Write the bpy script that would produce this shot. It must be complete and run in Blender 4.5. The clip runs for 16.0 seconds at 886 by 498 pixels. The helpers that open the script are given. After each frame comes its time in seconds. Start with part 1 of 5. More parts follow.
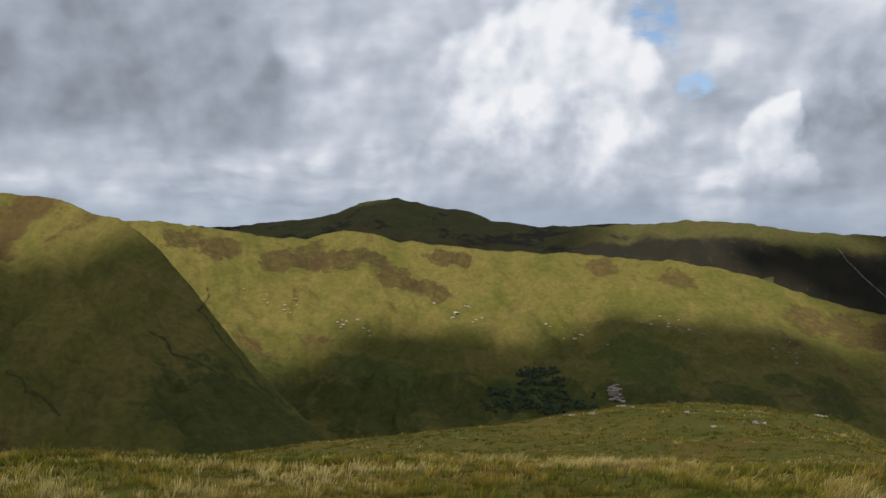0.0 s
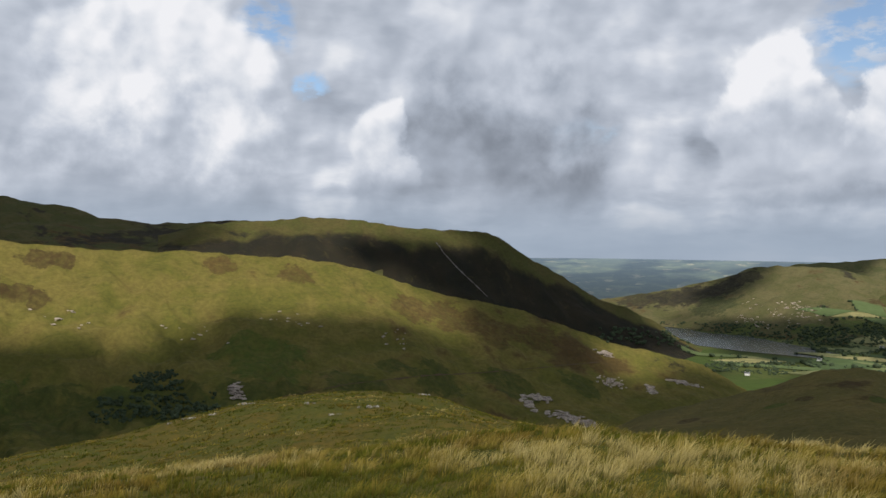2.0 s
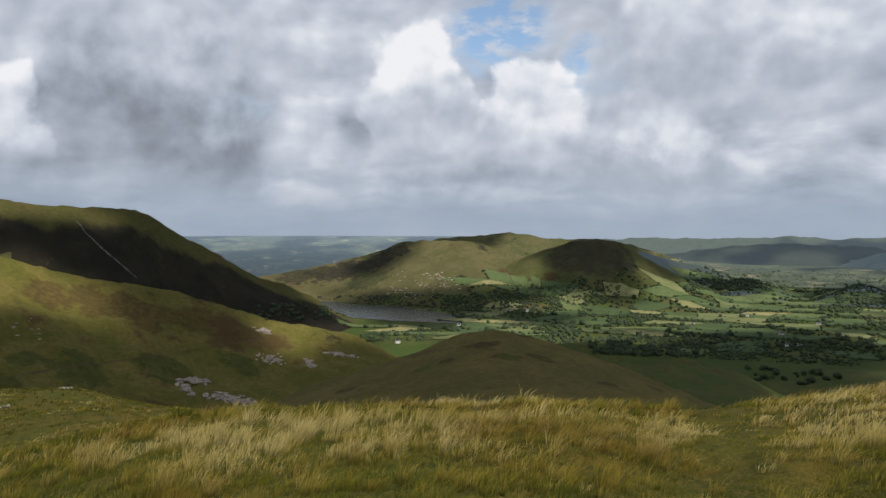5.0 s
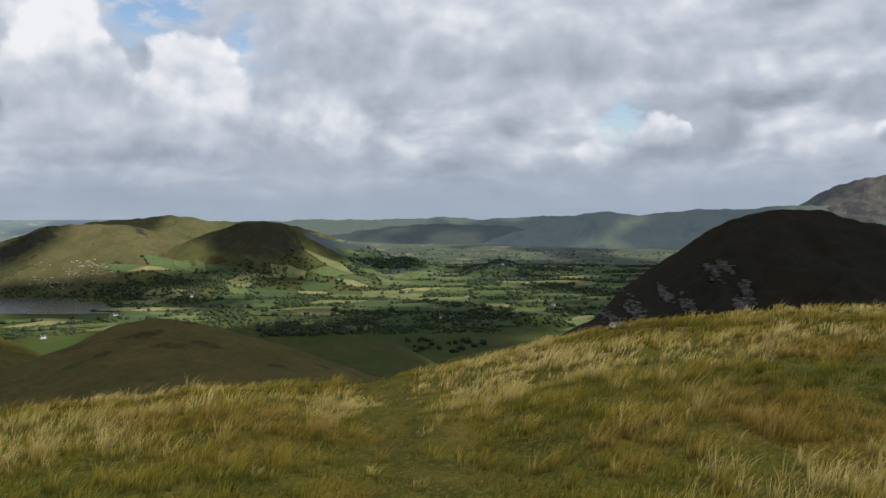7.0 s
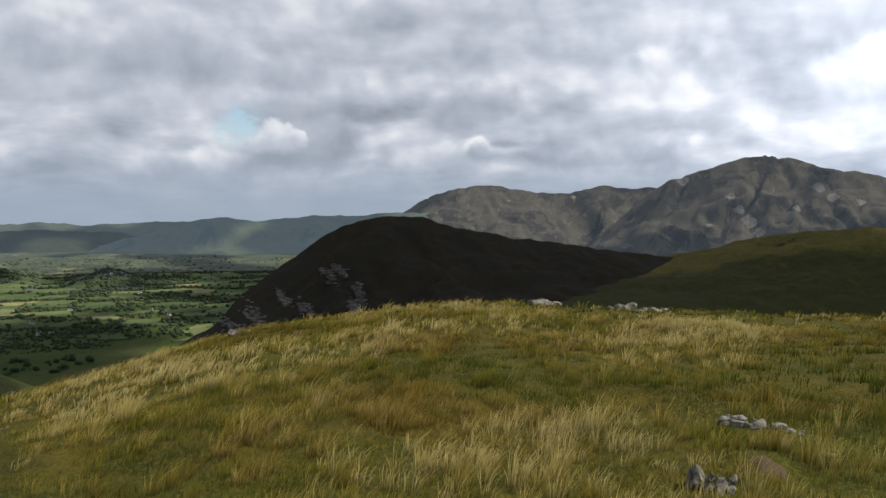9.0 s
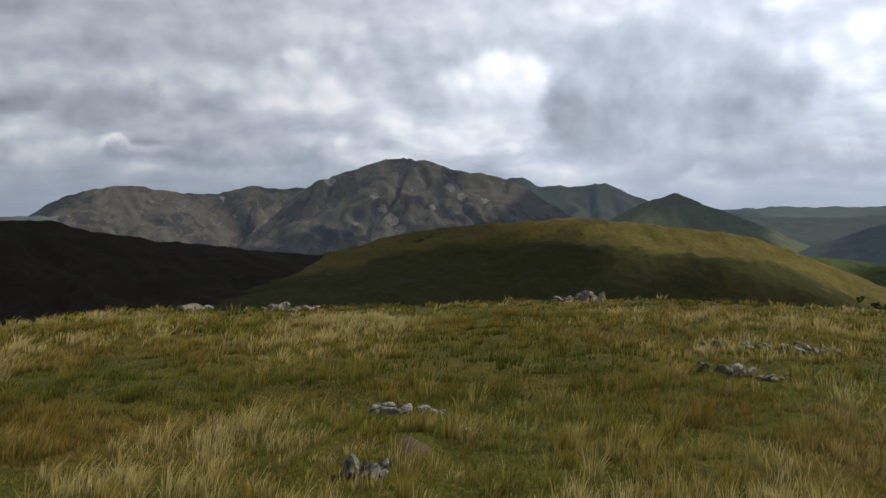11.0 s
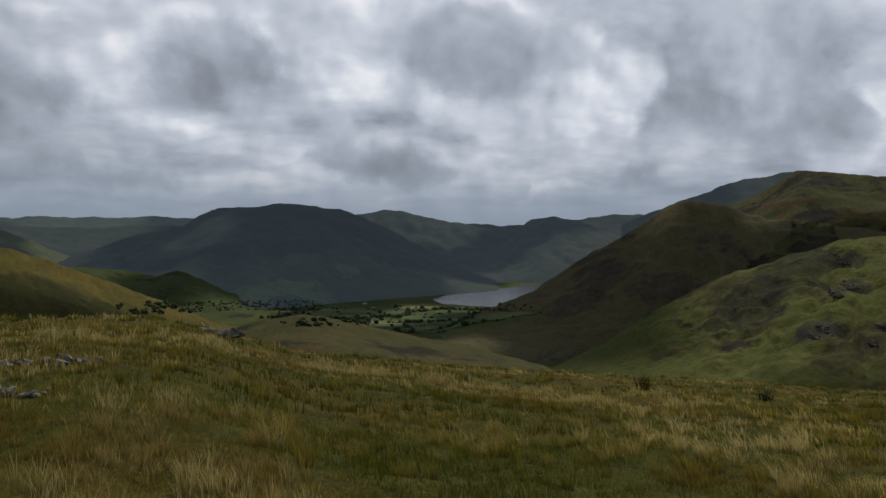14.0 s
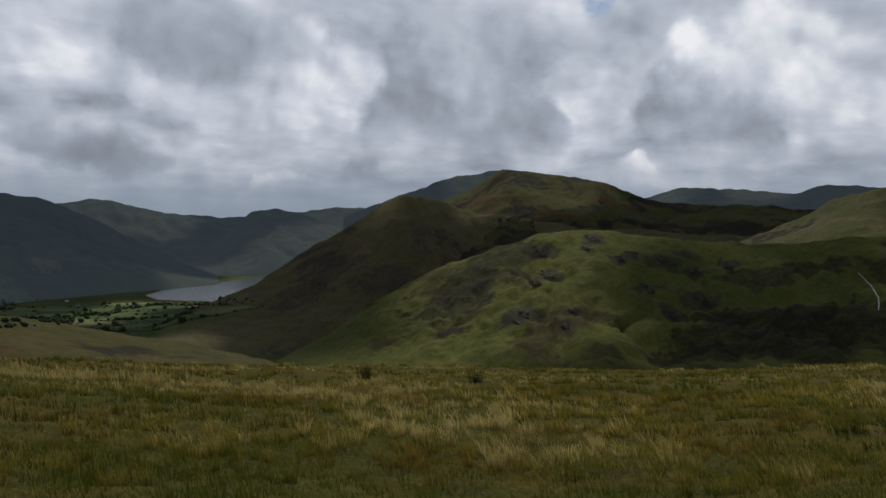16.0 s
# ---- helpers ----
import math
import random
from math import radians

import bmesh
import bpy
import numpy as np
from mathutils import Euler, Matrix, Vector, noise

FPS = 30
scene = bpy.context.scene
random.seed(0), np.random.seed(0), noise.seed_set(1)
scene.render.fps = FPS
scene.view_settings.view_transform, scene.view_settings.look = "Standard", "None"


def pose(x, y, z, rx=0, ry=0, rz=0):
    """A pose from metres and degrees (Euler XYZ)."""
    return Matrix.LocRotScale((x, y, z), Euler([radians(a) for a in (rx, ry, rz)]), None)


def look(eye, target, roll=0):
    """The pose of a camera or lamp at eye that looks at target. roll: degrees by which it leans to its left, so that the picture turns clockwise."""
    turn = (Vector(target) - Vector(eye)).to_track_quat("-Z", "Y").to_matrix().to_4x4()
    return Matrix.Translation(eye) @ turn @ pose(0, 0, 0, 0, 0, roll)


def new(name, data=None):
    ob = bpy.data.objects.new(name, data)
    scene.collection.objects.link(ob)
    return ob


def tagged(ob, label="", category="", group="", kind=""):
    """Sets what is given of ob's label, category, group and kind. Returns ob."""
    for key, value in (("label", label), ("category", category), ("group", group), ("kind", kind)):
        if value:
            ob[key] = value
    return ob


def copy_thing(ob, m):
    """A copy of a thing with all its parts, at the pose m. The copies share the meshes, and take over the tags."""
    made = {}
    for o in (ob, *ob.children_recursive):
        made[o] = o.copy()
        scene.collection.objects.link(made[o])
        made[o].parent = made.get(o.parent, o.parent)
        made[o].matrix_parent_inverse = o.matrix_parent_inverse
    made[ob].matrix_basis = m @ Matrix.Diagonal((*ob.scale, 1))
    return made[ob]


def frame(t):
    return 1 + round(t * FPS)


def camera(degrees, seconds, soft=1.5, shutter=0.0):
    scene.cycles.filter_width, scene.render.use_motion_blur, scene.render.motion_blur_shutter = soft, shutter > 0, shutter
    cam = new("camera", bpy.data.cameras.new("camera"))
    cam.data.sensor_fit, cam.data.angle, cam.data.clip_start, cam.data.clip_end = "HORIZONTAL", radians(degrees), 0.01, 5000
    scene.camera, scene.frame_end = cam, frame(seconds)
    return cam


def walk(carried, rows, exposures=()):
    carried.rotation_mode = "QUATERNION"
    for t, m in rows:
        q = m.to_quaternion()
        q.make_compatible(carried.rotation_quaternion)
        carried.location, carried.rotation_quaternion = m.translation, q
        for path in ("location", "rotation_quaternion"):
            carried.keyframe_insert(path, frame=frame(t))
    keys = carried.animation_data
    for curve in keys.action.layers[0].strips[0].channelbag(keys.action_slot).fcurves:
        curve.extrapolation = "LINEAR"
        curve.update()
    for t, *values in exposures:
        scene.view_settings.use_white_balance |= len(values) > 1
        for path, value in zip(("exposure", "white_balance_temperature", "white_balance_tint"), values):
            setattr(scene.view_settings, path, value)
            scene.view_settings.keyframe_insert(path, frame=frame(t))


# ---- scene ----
cam = camera(56.79, 16.0, soft=1.5)
EYE = Vector((0.0, 0.0, 1.6))


def aim(azimuth, pitch, roll):
    a, p = radians(azimuth), radians(pitch)
    way = Vector((math.sin(a) * math.cos(p), math.cos(a) * math.cos(p), math.sin(p)))
    return look(EYE, EYE + way, roll)


# seconds, azimuth (clockwise from north), pitch, roll
PATH = [
    (0, 0.00, -0.43, 1.07), (0.5, 7.06, -0.23, 1.31), (1, 12.47, -0.10, 1.41),
    (1.5, 18.55, -0.03, 1.00), (2, 26.18, -0.33, 0.34), (2.5, 32.31, -0.60, -0.22),
    (3, 34.42, -0.78, -0.31), (3.5, 37.59, -0.96, -0.39), (4, 41.44, -1.28, -0.35),
    (4.2, 43.12, -1.35, -0.22), (6.3, 63.58, -3.05, -0.12), (6.5, 66.32, -3.13, -0.00),
    (7, 72.81, -3.21, -0.20), (7.5, 80.28, -3.24, -0.28), (8, 86.21, -3.01, 0.00),
    (8.5, 93.05, -2.79, 0.36), (9, 99.06, -2.76, 0.35), (9.2, 101.00, -2.74, 0.17),
    (11.3, 128.40, -2.55, -0.15), (11.5, 132.35, -2.37, -0.01), (12, 143.25, -2.19, -0.14),
    (12.5, 151.86, -2.15, 0.18), (13, 159.51, -2.16, 0.19), (13.5, 166.64, -2.13, 0.09),
    (14, 171.75, -2.06, 0.30), (14.5, 177.40, -2.01, 0.45), (15, 182.57, -1.95, 0.66),
    (15.5, 186.55, -2.22, 0.81), (16, 190.97, -2.36, 1.01),
]
# the phone's exposure settles as it pans into the light
EXPOSURES = [(0.0, -0.05), (4.2, -0.05), (9.2, -0.07), (11.3, -0.5), (13.0, -0.95), (16.0, -1.1)]
walk(cam, [(t, aim(a, p, r)) for t, a, p, r in PATH], EXPOSURES)

# ---- world and sun ----
SUN_AZ, SUN_EL = 198.0, 50.4


def toward(azimuth, elevation):
    a, e = radians(azimuth), radians(elevation)
    return Vector((math.sin(a) * math.cos(e), math.cos(a) * math.cos(e), math.sin(e)))


class Nodes:
    """Short hand for wiring a node tree."""

    def __init__(self, tree):
        self.tree = tree
        tree.nodes.clear()

    def add(self, kind, inputs=(), **settings):
        node = self.tree.nodes.new(kind)
        for key, value in settings.items():
            setattr(node, key, value)
        for key, value in dict(inputs).items():
            socket = node.inputs[key]
            if isinstance(value, bpy.types.NodeSocket):
                self.tree.links.new(value, socket)
            else:
                socket.default_value = value
        return node

    def math(self, op, a, b=0.0, c=0.0, clamp=False):
        return self.add("ShaderNodeMath", {0: a, 1: b, 2: c}, operation=op, use_clamp=clamp).outputs[0]

    def vec(self, op, a, b=(0, 0, 0)):
        return self.add("ShaderNodeVectorMath", {0: a, 1: b}, operation=op)

    def remap(self, value, lo, hi, a=0.0, b=1.0, smooth=True):
        return self.add("ShaderNodeMapRange", {"Value": value, "From Min": lo, "From Max": hi, "To Min": a, "To Max": b},
                        interpolation_type="SMOOTHSTEP" if smooth else "LINEAR").outputs[0]

    def noise(self, vector, scale, detail=4.0, rough=0.55, distort=0.0):
        return self.add("ShaderNodeTexNoise", {"Vector": vector, "Scale": scale, "Detail": detail, "Roughness": rough,
                                               "Distortion": distort}, noise_dimensions="3D")

    def mix(self, fac, a, b, blend="MIX"):
        node = self.add("ShaderNodeMix", data_type="RGBA", blend_type=blend)
        for i, value in ((0, fac), (6, a), (7, b)):
            if isinstance(value, bpy.types.NodeSocket):
                self.tree.links.new(value, node.inputs[i])
            else:
                node.inputs[i].default_value = (*value, 1) if isinstance(value, tuple) and len(value) == 3 else value
        return node.outputs[2]


world = bpy.data.worlds.new("sky")
scene.world = world
world.use_nodes = True
w = Nodes(world.node_tree)
coord = w.add("ShaderNodeTexCoord").outputs["Generated"]
sky = w.add("ShaderNodeTexSky", sky_type="NISHITA", sun_disc=False, sun_elevation=radians(SUN_EL),
            sun_rotation=radians(SUN_AZ), altitude=500.0, air_density=1.0, dust_density=1.2, ozone_density=1.5)
# the clouds: a broken grey layer seen in perspective, and the heaped clouds that stand before it
def layer(vector, lift):
    """The place on the cloud layer in a direction."""
    split = w.add("ShaderNodeSeparateXYZ", {0: vector})
    up = w.math("ADD", w.math("MAXIMUM", split.outputs[2], -0.02), lift)
    return w.add("ShaderNodeCombineXYZ", {0: w.math("DIVIDE", split.outputs[0], up), 1: w.math("DIVIDE", split.outputs[1], up)}).outputs[0], split.outputs[2]


def stirred(vector, scale, detail, amount, rough=0.6):
    """A direction pushed about by noise."""
    push = w.vec("SUBTRACT", w.noise(vector, scale, detail, rough).outputs["Color"], (0.5, 0.5, 0.5)).outputs[0]
    return w.vec("ADD", vector, w.add("ShaderNodeVectorMath", {0: push, "Scale": amount}, operation="SCALE").outputs[0]).outputs[0]


def billow(vector):
    """Rounded heads, as of a cauliflower."""
    cells = w.add("ShaderNodeTexVoronoi", {"Vector": vector, "Scale": 13.0, "Detail": 2.5, "Roughness": 0.4, "Smoothness": 0.7}, feature="SMOOTH_F1").outputs["Distance"]
    return w.math("SUBTRACT", 0.5, cells)


slightly = stirred(coord, 6.0, 6.0, 0.035, 0.5)
curly = stirred(stirred(coord, 7.0, 3.0, 0.06, 0.45), 20.0, 7.0, 0.05, 0.58)
plane, height = layer(slightly, 0.20)
raised, _ = layer(w.vec("ADD", slightly, (0.0, 0.0, 0.03)).outputs[0], 0.20)
lobes = billow(slightly)
heads = w.math("SUBTRACT", lobes, billow(w.vec("ADD", slightly, tuple(toward(SUN_AZ + 60, 35) * 0.014)).outputs[0]))
puff = w.noise(slightly, 9.0, 5.0, 0.5).outputs[0]
billows = w.noise(w.vec("MULTIPLY", slightly, (1.0, 1.0, 1.1)).outputs[0], 13.0, 6.0, 0.56).outputs[0]
wisp = w.noise(w.vec("MULTIPLY", slightly, (1.0, 1.0, 2.6)).outputs[0], 26.0, 6.0, 0.62).outputs[0]

# bearing and height of a direction, in degrees, with the edges of the clouds stirred into it
flow = w.add("ShaderNodeSeparateXYZ", {0: curly})
turn = radians(95.0)
across = w.math("SUBTRACT", w.math("MULTIPLY", flow.outputs[0], math.cos(turn)), w.math("MULTIPLY", flow.outputs[1], math.sin(turn)))
ahead = w.math("ADD", w.math("MULTIPLY", flow.outputs[1], math.cos(turn)), w.math("MULTIPLY", flow.outputs[0], math.sin(turn)))
bearing = w.math("MULTIPLY_ADD", w.math("ARCTAN2", across, ahead), math.degrees(1.0), 95.0)
lifted = w.math("MULTIPLY", w.math("ARCSINE", flow.outputs[2]), math.degrees(1.0))
where = w.add("ShaderNodeCombineXYZ", {0: bearing, 1: lifted}).outputs[0]

# azimuth and elevation of the base, half width, height (degrees), brightness of the top and of the base, softness of the edge
NORTH_CLOUDS = [(-14.2, 6.6, 7.9, 5.3, 0.80, 0.35, 0.60), (-3.5, 7.8, 7.2, 4.9, 0.65, 0.38, 0.70), (-23.7, 4.6, 7.5, 2.6, 0.62, 0.40, 0.70), (-22.7, 7.9, 15.1, 12.5, 0.22, 0.04, 0.35), (6.8, 3.5, 11.3, 15.1, 0.98, 0.24, 0.22), (21.7, 5.7, 3.0, 5.1, 0.92, 0.50, 0.25), (26.2, 5.6, 4.9, 4.2, 0.45, 0.28, 0.60)]
NORTH_EAST_CLOUDS = [(31.2, 2.5, 7.2, 2.3, 0.75, 0.42, 0.70), (47.2, 1.0, 5.3, 1.5, 0.85, 0.40, 0.50), (38.2, 4.3, 5.7, 5.3, 0.70, 0.40, 0.70), (53.0, 2.4, 14.3, 3.0, 0.50, 0.16, 0.60), (29.5, 4.3, 10.9, 12.8, 0.55, 0.02, 0.28), (48.0, 5.8, 4.5, 9.1, 0.98, 0.45, 0.20), (56.0, 5.0, 4.7, 7.2, 1.05, 0.50, 0.18), (63.8, 2.9, 6.4, 6.8, 0.98, 0.30, 0.28), (66.1, 8.3, 8.3, 9.1, 0.70, 0.34, 0.35)]
EAST_NORTH_EAST_CLOUDS = [(46.3, 1.4, 5.3, 1.6, 0.85, 0.32, 0.40), (71.2, 8.2, 7.2, 8.7, 0.78, 0.42, 0.50), (83.1, 2.1, 6.0, 3.2, 0.75, 0.30, 0.40), (87.1, 4.7, 2.3, 2.0, 0.90, 0.50, 0.30), (89.4, 3.4, 4.2, 4.9, 0.42, 0.18, 0.50), (89.0, 8.5, 4.9, 2.6, 0.38, 0.28, 0.60)]
EAST_CLOUDS = [(80.6, 8.3, 5.3, 5.3, 0.40, 0.24, 0.60), (101.4, 3.0, 9.8, 2.3, 0.90, 0.55, 0.60), (90.8, 3.6, 4.2, 3.4, 0.36, 0.20, 0.50), (101.4, 6.9, 4.2, 3.4, 0.34, 0.20, 0.50), (110.4, 3.3, 10.2, 2.8, 0.42, 0.16, 0.45)]
EAST_SOUTH_EAST_CLOUDS = [(126.3, 11.6, 7.5, 3.4, 0.50, 0.36, 0.70), (115.0, 8.4, 7.5, 3.4, 0.95, 0.62, 0.80)]
SOUTH_EAST_CLOUDS = [(126.7, 6.9, 4.9, 6.4, 0.85, 0.60, 0.60), (146.2, 2.2, 14.3, 2.3, 0.30, 0.12, 0.60), (138.2, 4.9, 10.9, 9.1, 0.30, 0.08, 0.30), (156.4, 8.6, 6.8, 5.7, 0.30, 0.05, 0.45), (174.1, 7.4, 5.3, 2.3, 0.75, 0.50, 0.70), (167.8, 3.5, 5.7, 3.2, 0.22, 0.10, 0.50), (176.3, 10.5, 7.2, 4.2, 0.36, 0.20, 0.60)]
SOUTH_SOUTH_EAST_CLOUDS = [(168.4, 2.9, 4.5, 2.3, 0.16, 0.04, 0.50), (173.5, 9.3, 6.4, 6.4, 0.22, 0.06, 0.45), (180.5, 9.8, 2.6, 6.0, 0.85, 0.60, 0.70)]
SOUTH_CLOUDS = [(165.4, 4.0, 4.5, 3.2, 0.34, 0.12, 0.50), (173.5, 6.5, 4.2, 3.4, 0.75, 0.40, 0.70), (181.5, 7.2, 2.6, 6.0, 0.95, 0.60, 0.60), (179.5, 1.4, 2.5, 1.6, 1.05, 0.60, 0.35), (185.2, 2.3, 3.0, 1.9, 0.30, 0.10, 0.60), (212.0, 8.8, 7.5, 6.4, 1.05, 0.60, 0.50), (203.5, 3.3, 3.0, 1.7, 1.05, 0.60, 0.35), (210.1, 1.4, 5.7, 1.9, 0.16, 0.10, 0.60), (192.0, 6.1, 8.3, 9.8, 0.34, 0.04, 0.26), (208.9, 6.0, 6.2, 6.2, 0.22, 0.0, 0.32)]
GAPS = [(14.4, 14.6, 2.6), (17.2, 10.2, 1.2), (53.8, 13.1, 4.5), (60.7, 9.4, 2.6), (35.8, 7.6, 2.2), (17.0, 10.7, 1.6), (85.1, 5.7, 2.0), (85.7, 6.2, 1.8), (60.3, 10.6, 3.0), (200.9, 14.7, 1.6)]


def sheet(scale, offset, base, lift, depth):
    """The light of a layer of cloud: lit above its lumps, grey below them."""
    here, over = w.vec("ADD", plane, offset).outputs[0], w.vec("ADD", raised, offset).outputs[0]
    body, body_up = w.noise(here, scale, 6.0, 0.5).outputs[0], w.noise(over, scale, 6.0, 0.5).outputs[0]
    slant = w.math("MULTIPLY_ADD", w.math("SUBTRACT", body, body_up), lift, base)
    return w.math("SUBTRACT", slant, w.math("MULTIPLY", w.math("SUBTRACT", body, 0.5), depth))


light = w.math("ADD", w.math("MULTIPLY", sheet(1.1, (3.1, 7.7, 0), 0.5, 2.2, 0.9), 0.6), w.math("MULTIPLY", sheet(2.9, (9.4, 2.2, 0), 0.5, 2.2, 0.7), 0.4))
gap = 0.0
for a, e, size in GAPS:
    off = w.vec("MULTIPLY", w.vec("SUBTRACT", where, (a, e, 0.0)).outputs[0], (1 / size, 1.3 / size, 0.0))
    gap = w.math("MAXIMUM", gap, w.remap(w.vec("LENGTH", off.outputs[0]).outputs["Value"], 1.0, 0.45))
gap = w.math("MULTIPLY", gap, w.remap(wisp, 0.62, 0.42, 0.25, 1.0))
for a, e, wide, high, top, base, soft in sorted(NORTH_CLOUDS + NORTH_EAST_CLOUDS + EAST_NORTH_EAST_CLOUDS + EAST_CLOUDS + EAST_SOUTH_EAST_CLOUDS + SOUTH_EAST_CLOUDS + SOUTH_SOUTH_EAST_CLOUDS + SOUTH_CLOUDS, key=lambda c: c[1]):
    off = w.vec("MULTIPLY", w.vec("SUBTRACT", where, (a, e, 0.0)).outputs[0], (1 / wide, 1 / high, 0.0)).outputs[0]
    off = w.add("ShaderNodeSeparateXYZ", {0: off})
    up = w.math("MAXIMUM", off.outputs[1], w.math("MULTIPLY", off.outputs[1], -1.3))
    reach = w.math("MULTIPLY_ADD", up, up, w.math("MULTIPLY", off.outputs[0], off.outputs[0]))
    reach = w.math("MULTIPLY_ADD", lobes, -2.2 / min(wide, high) ** 0.7, reach)
    body = w.math("MULTIPLY", w.remap(reach, 1.0, 1.0 - soft * 1.2), w.remap(w.math("MULTIPLY_ADD", puff, 0.5, off.outputs[1]), -0.15, 0.42, 0.0, 0.93))
    shade = w.remap(w.math("MULTIPLY_ADD", billows, 1.3, off.outputs[1]), 0.55, 1.45, base, top)
    light = w.math("MULTIPLY_ADD", body, w.math("SUBTRACT", shade, light), light)
    gap = w.math("MULTIPLY", gap, w.math("SUBTRACT", 1.0, body))
light = w.math("MULTIPLY_ADD", heads, w.remap(light, 0.3, 0.9, 0.4, 1.4), light)
light = w.math("MULTIPLY_ADD", w.math("SUBTRACT", puff, 0.5), 0.18, light)
light = w.math("MULTIPLY_ADD", w.math("SUBTRACT", billows, 0.5), 0.22, light)
ramp = w.add("ShaderNodeValToRGB", {0: w.math("MULTIPLY_ADD", light, 0.78, 0.20)})
els = ramp.color_ramp.elements
els[0].position, els[0].color = 0.0, (0.150, 0.165, 0.195, 1)
els[1].position, els[1].color = 1.0, (0.90, 0.905, 0.94, 1)
for pos, col in ((0.22, (0.250, 0.280, 0.335, 1)), (0.42, (0.40, 0.445, 0.525, 1)), (0.62, (0.57, 0.615, 0.70, 1)), (0.80, (0.74, 0.77, 0.83, 1))):
    els.new(pos).color = col
# haze toward the horizon
cloud = w.mix(w.remap(height, 0.085, -0.005, 0.0, 0.92), ramp.outputs[0], (0.35, 0.42, 0.52))
# the clouds on the sun's side are brighter
sunward = w.vec("DOT_PRODUCT", coord, tuple(toward(SUN_AZ - 14, 0))).outputs["Value"]
cover = w.math("MAXIMUM", w.math("SUBTRACT", 1.0, gap), w.remap(height, 0.078, 0.058))
bg_sky = w.add("ShaderNodeBackground", {"Color": sky.outputs[0], "Strength": 0.14})
bg_cloud = w.add("ShaderNodeBackground", {"Color": cloud, "Strength": w.math("ADD", 1.0, w.math("MULTIPLY", w.remap(sunward, 0.05, 0.95, 0.0, 1.0), w.remap(height, -0.02, 0.12, 0.45, 1.0)))})
mixed = w.add("ShaderNodeMixShader", {0: cover, 1: bg_sky.outputs[0], 2: bg_cloud.outputs[0]})
w.add("ShaderNodeOutputWorld", {0: mixed.outputs[0]})

sun = new("sun", bpy.data.lights.new("sun", "SUN"))
sun.data.energy, sun.data.angle, sun.data.color = 5.0, radians(1.2), (1.0, 0.93, 0.82)
sun.matrix_world = look(toward(SUN_AZ, SUN_EL) * 100, (0, 0, 0))

# ---- noise and polar helpers ----
RNG = np.random.RandomState(5)
PERM = np.concatenate([RNG.permutation(256)] * 3)
GRAD = np.stack([np.cos(np.arange(256) * 2.399), np.sin(np.arange(256) * 2.399)], 1)


def perlin(x, y, seed=0):
    x, y = np.asarray(x, float) + seed * 17.3, np.asarray(y, float) + seed * 9.7
    xi, yi = np.floor(x).astype(int), np.floor(y).astype(int)
    fx, fy = x - xi, y - yi
    u, v = fx * fx * fx * (fx * (fx * 6 - 15) + 10), fy * fy * fy * (fy * (fy * 6 - 15) + 10)

    def corner(i, j):
        g = GRAD[PERM[PERM[(xi + i) % 256] + (yi + j) % 256]]
        return g[..., 0] * (fx - i) + g[..., 1] * (fy - j)

    a = corner(0, 0) * (1 - u) + corner(1, 0) * u
    b = corner(0, 1) * (1 - u) + corner(1, 1) * u
    return 1.5 * (a * (1 - v) + b * v)


def fbm(x, y, octaves=4, seed=0, gain=0.5):
    total, amp = 0.0, 1.0
    for k in range(octaves):
        total = total + amp * perlin(x * 2 ** k, y * 2 ** k, seed + k * 3)
        amp *= gain
    return total


def smooth(x, a, b):
    t = np.clip((np.asarray(x, float) - a) / (b - a), 0, 1)
    return t * t * (3 - 2 * t)


def along(pairs, az, soft=0.5):
    """A value that follows (azimuth, value) pairs, with its corners rounded over soft degrees."""
    p = np.array(pairs, float)
    if len(p) == 1:
        return np.full_like(np.asarray(az, float), p[0, 1])
    return sum(np.interp(az + k * soft, p[:, 0], p[:, 1]) for k in (-1, -0.5, 0, 0.5, 1)) / 5


def grid_mesh(name, pts, wrap=False):
    """A mesh from an (n, m, 3) array of points, smooth shaded."""
    n, m = pts.shape[:2]
    idx = np.arange(n * m).reshape(n, m)
    if wrap:
        idx = np.vstack([idx, idx[:1]])
    q = np.stack([idx[:-1, :-1], idx[1:, :-1], idx[1:, 1:], idx[:-1, 1:]], -1).reshape(-1, 4)
    return poly_mesh(name, pts.reshape(-1, 3), q)


def poly_mesh(name, verts, faces, flat=False):
    me = bpy.data.meshes.new(name)
    k = faces.shape[1]
    me.vertices.add(len(verts))
    me.vertices.foreach_set("co", np.asarray(verts, np.float32).ravel())
    me.loops.add(faces.size)
    me.loops.foreach_set("vertex_index", faces.astype(np.int32).ravel())
    me.polygons.add(len(faces))
    me.polygons.foreach_set("loop_start", np.arange(0, faces.size, k, dtype=np.int32))
    me.polygons.foreach_set("use_smooth", np.full(len(faces), not flat))
    me.update(calc_edges=True)
    return me


def polar(az, r, z):
    a = np.radians(az)
    return np.stack([r * np.sin(a), r * np.cos(a), z], -1)


def part(name, me, material, parent=None, label=""):
    ob = new(name, me)
    if material and not me.materials:
        me.materials.append(material)
    ob.parent = parent
    return tagged(ob, label)


# ---- materials ----
def material(name):
    mat = bpy.data.materials.new(name)
    mat.use_nodes = True
    return mat, Nodes(mat.node_tree)


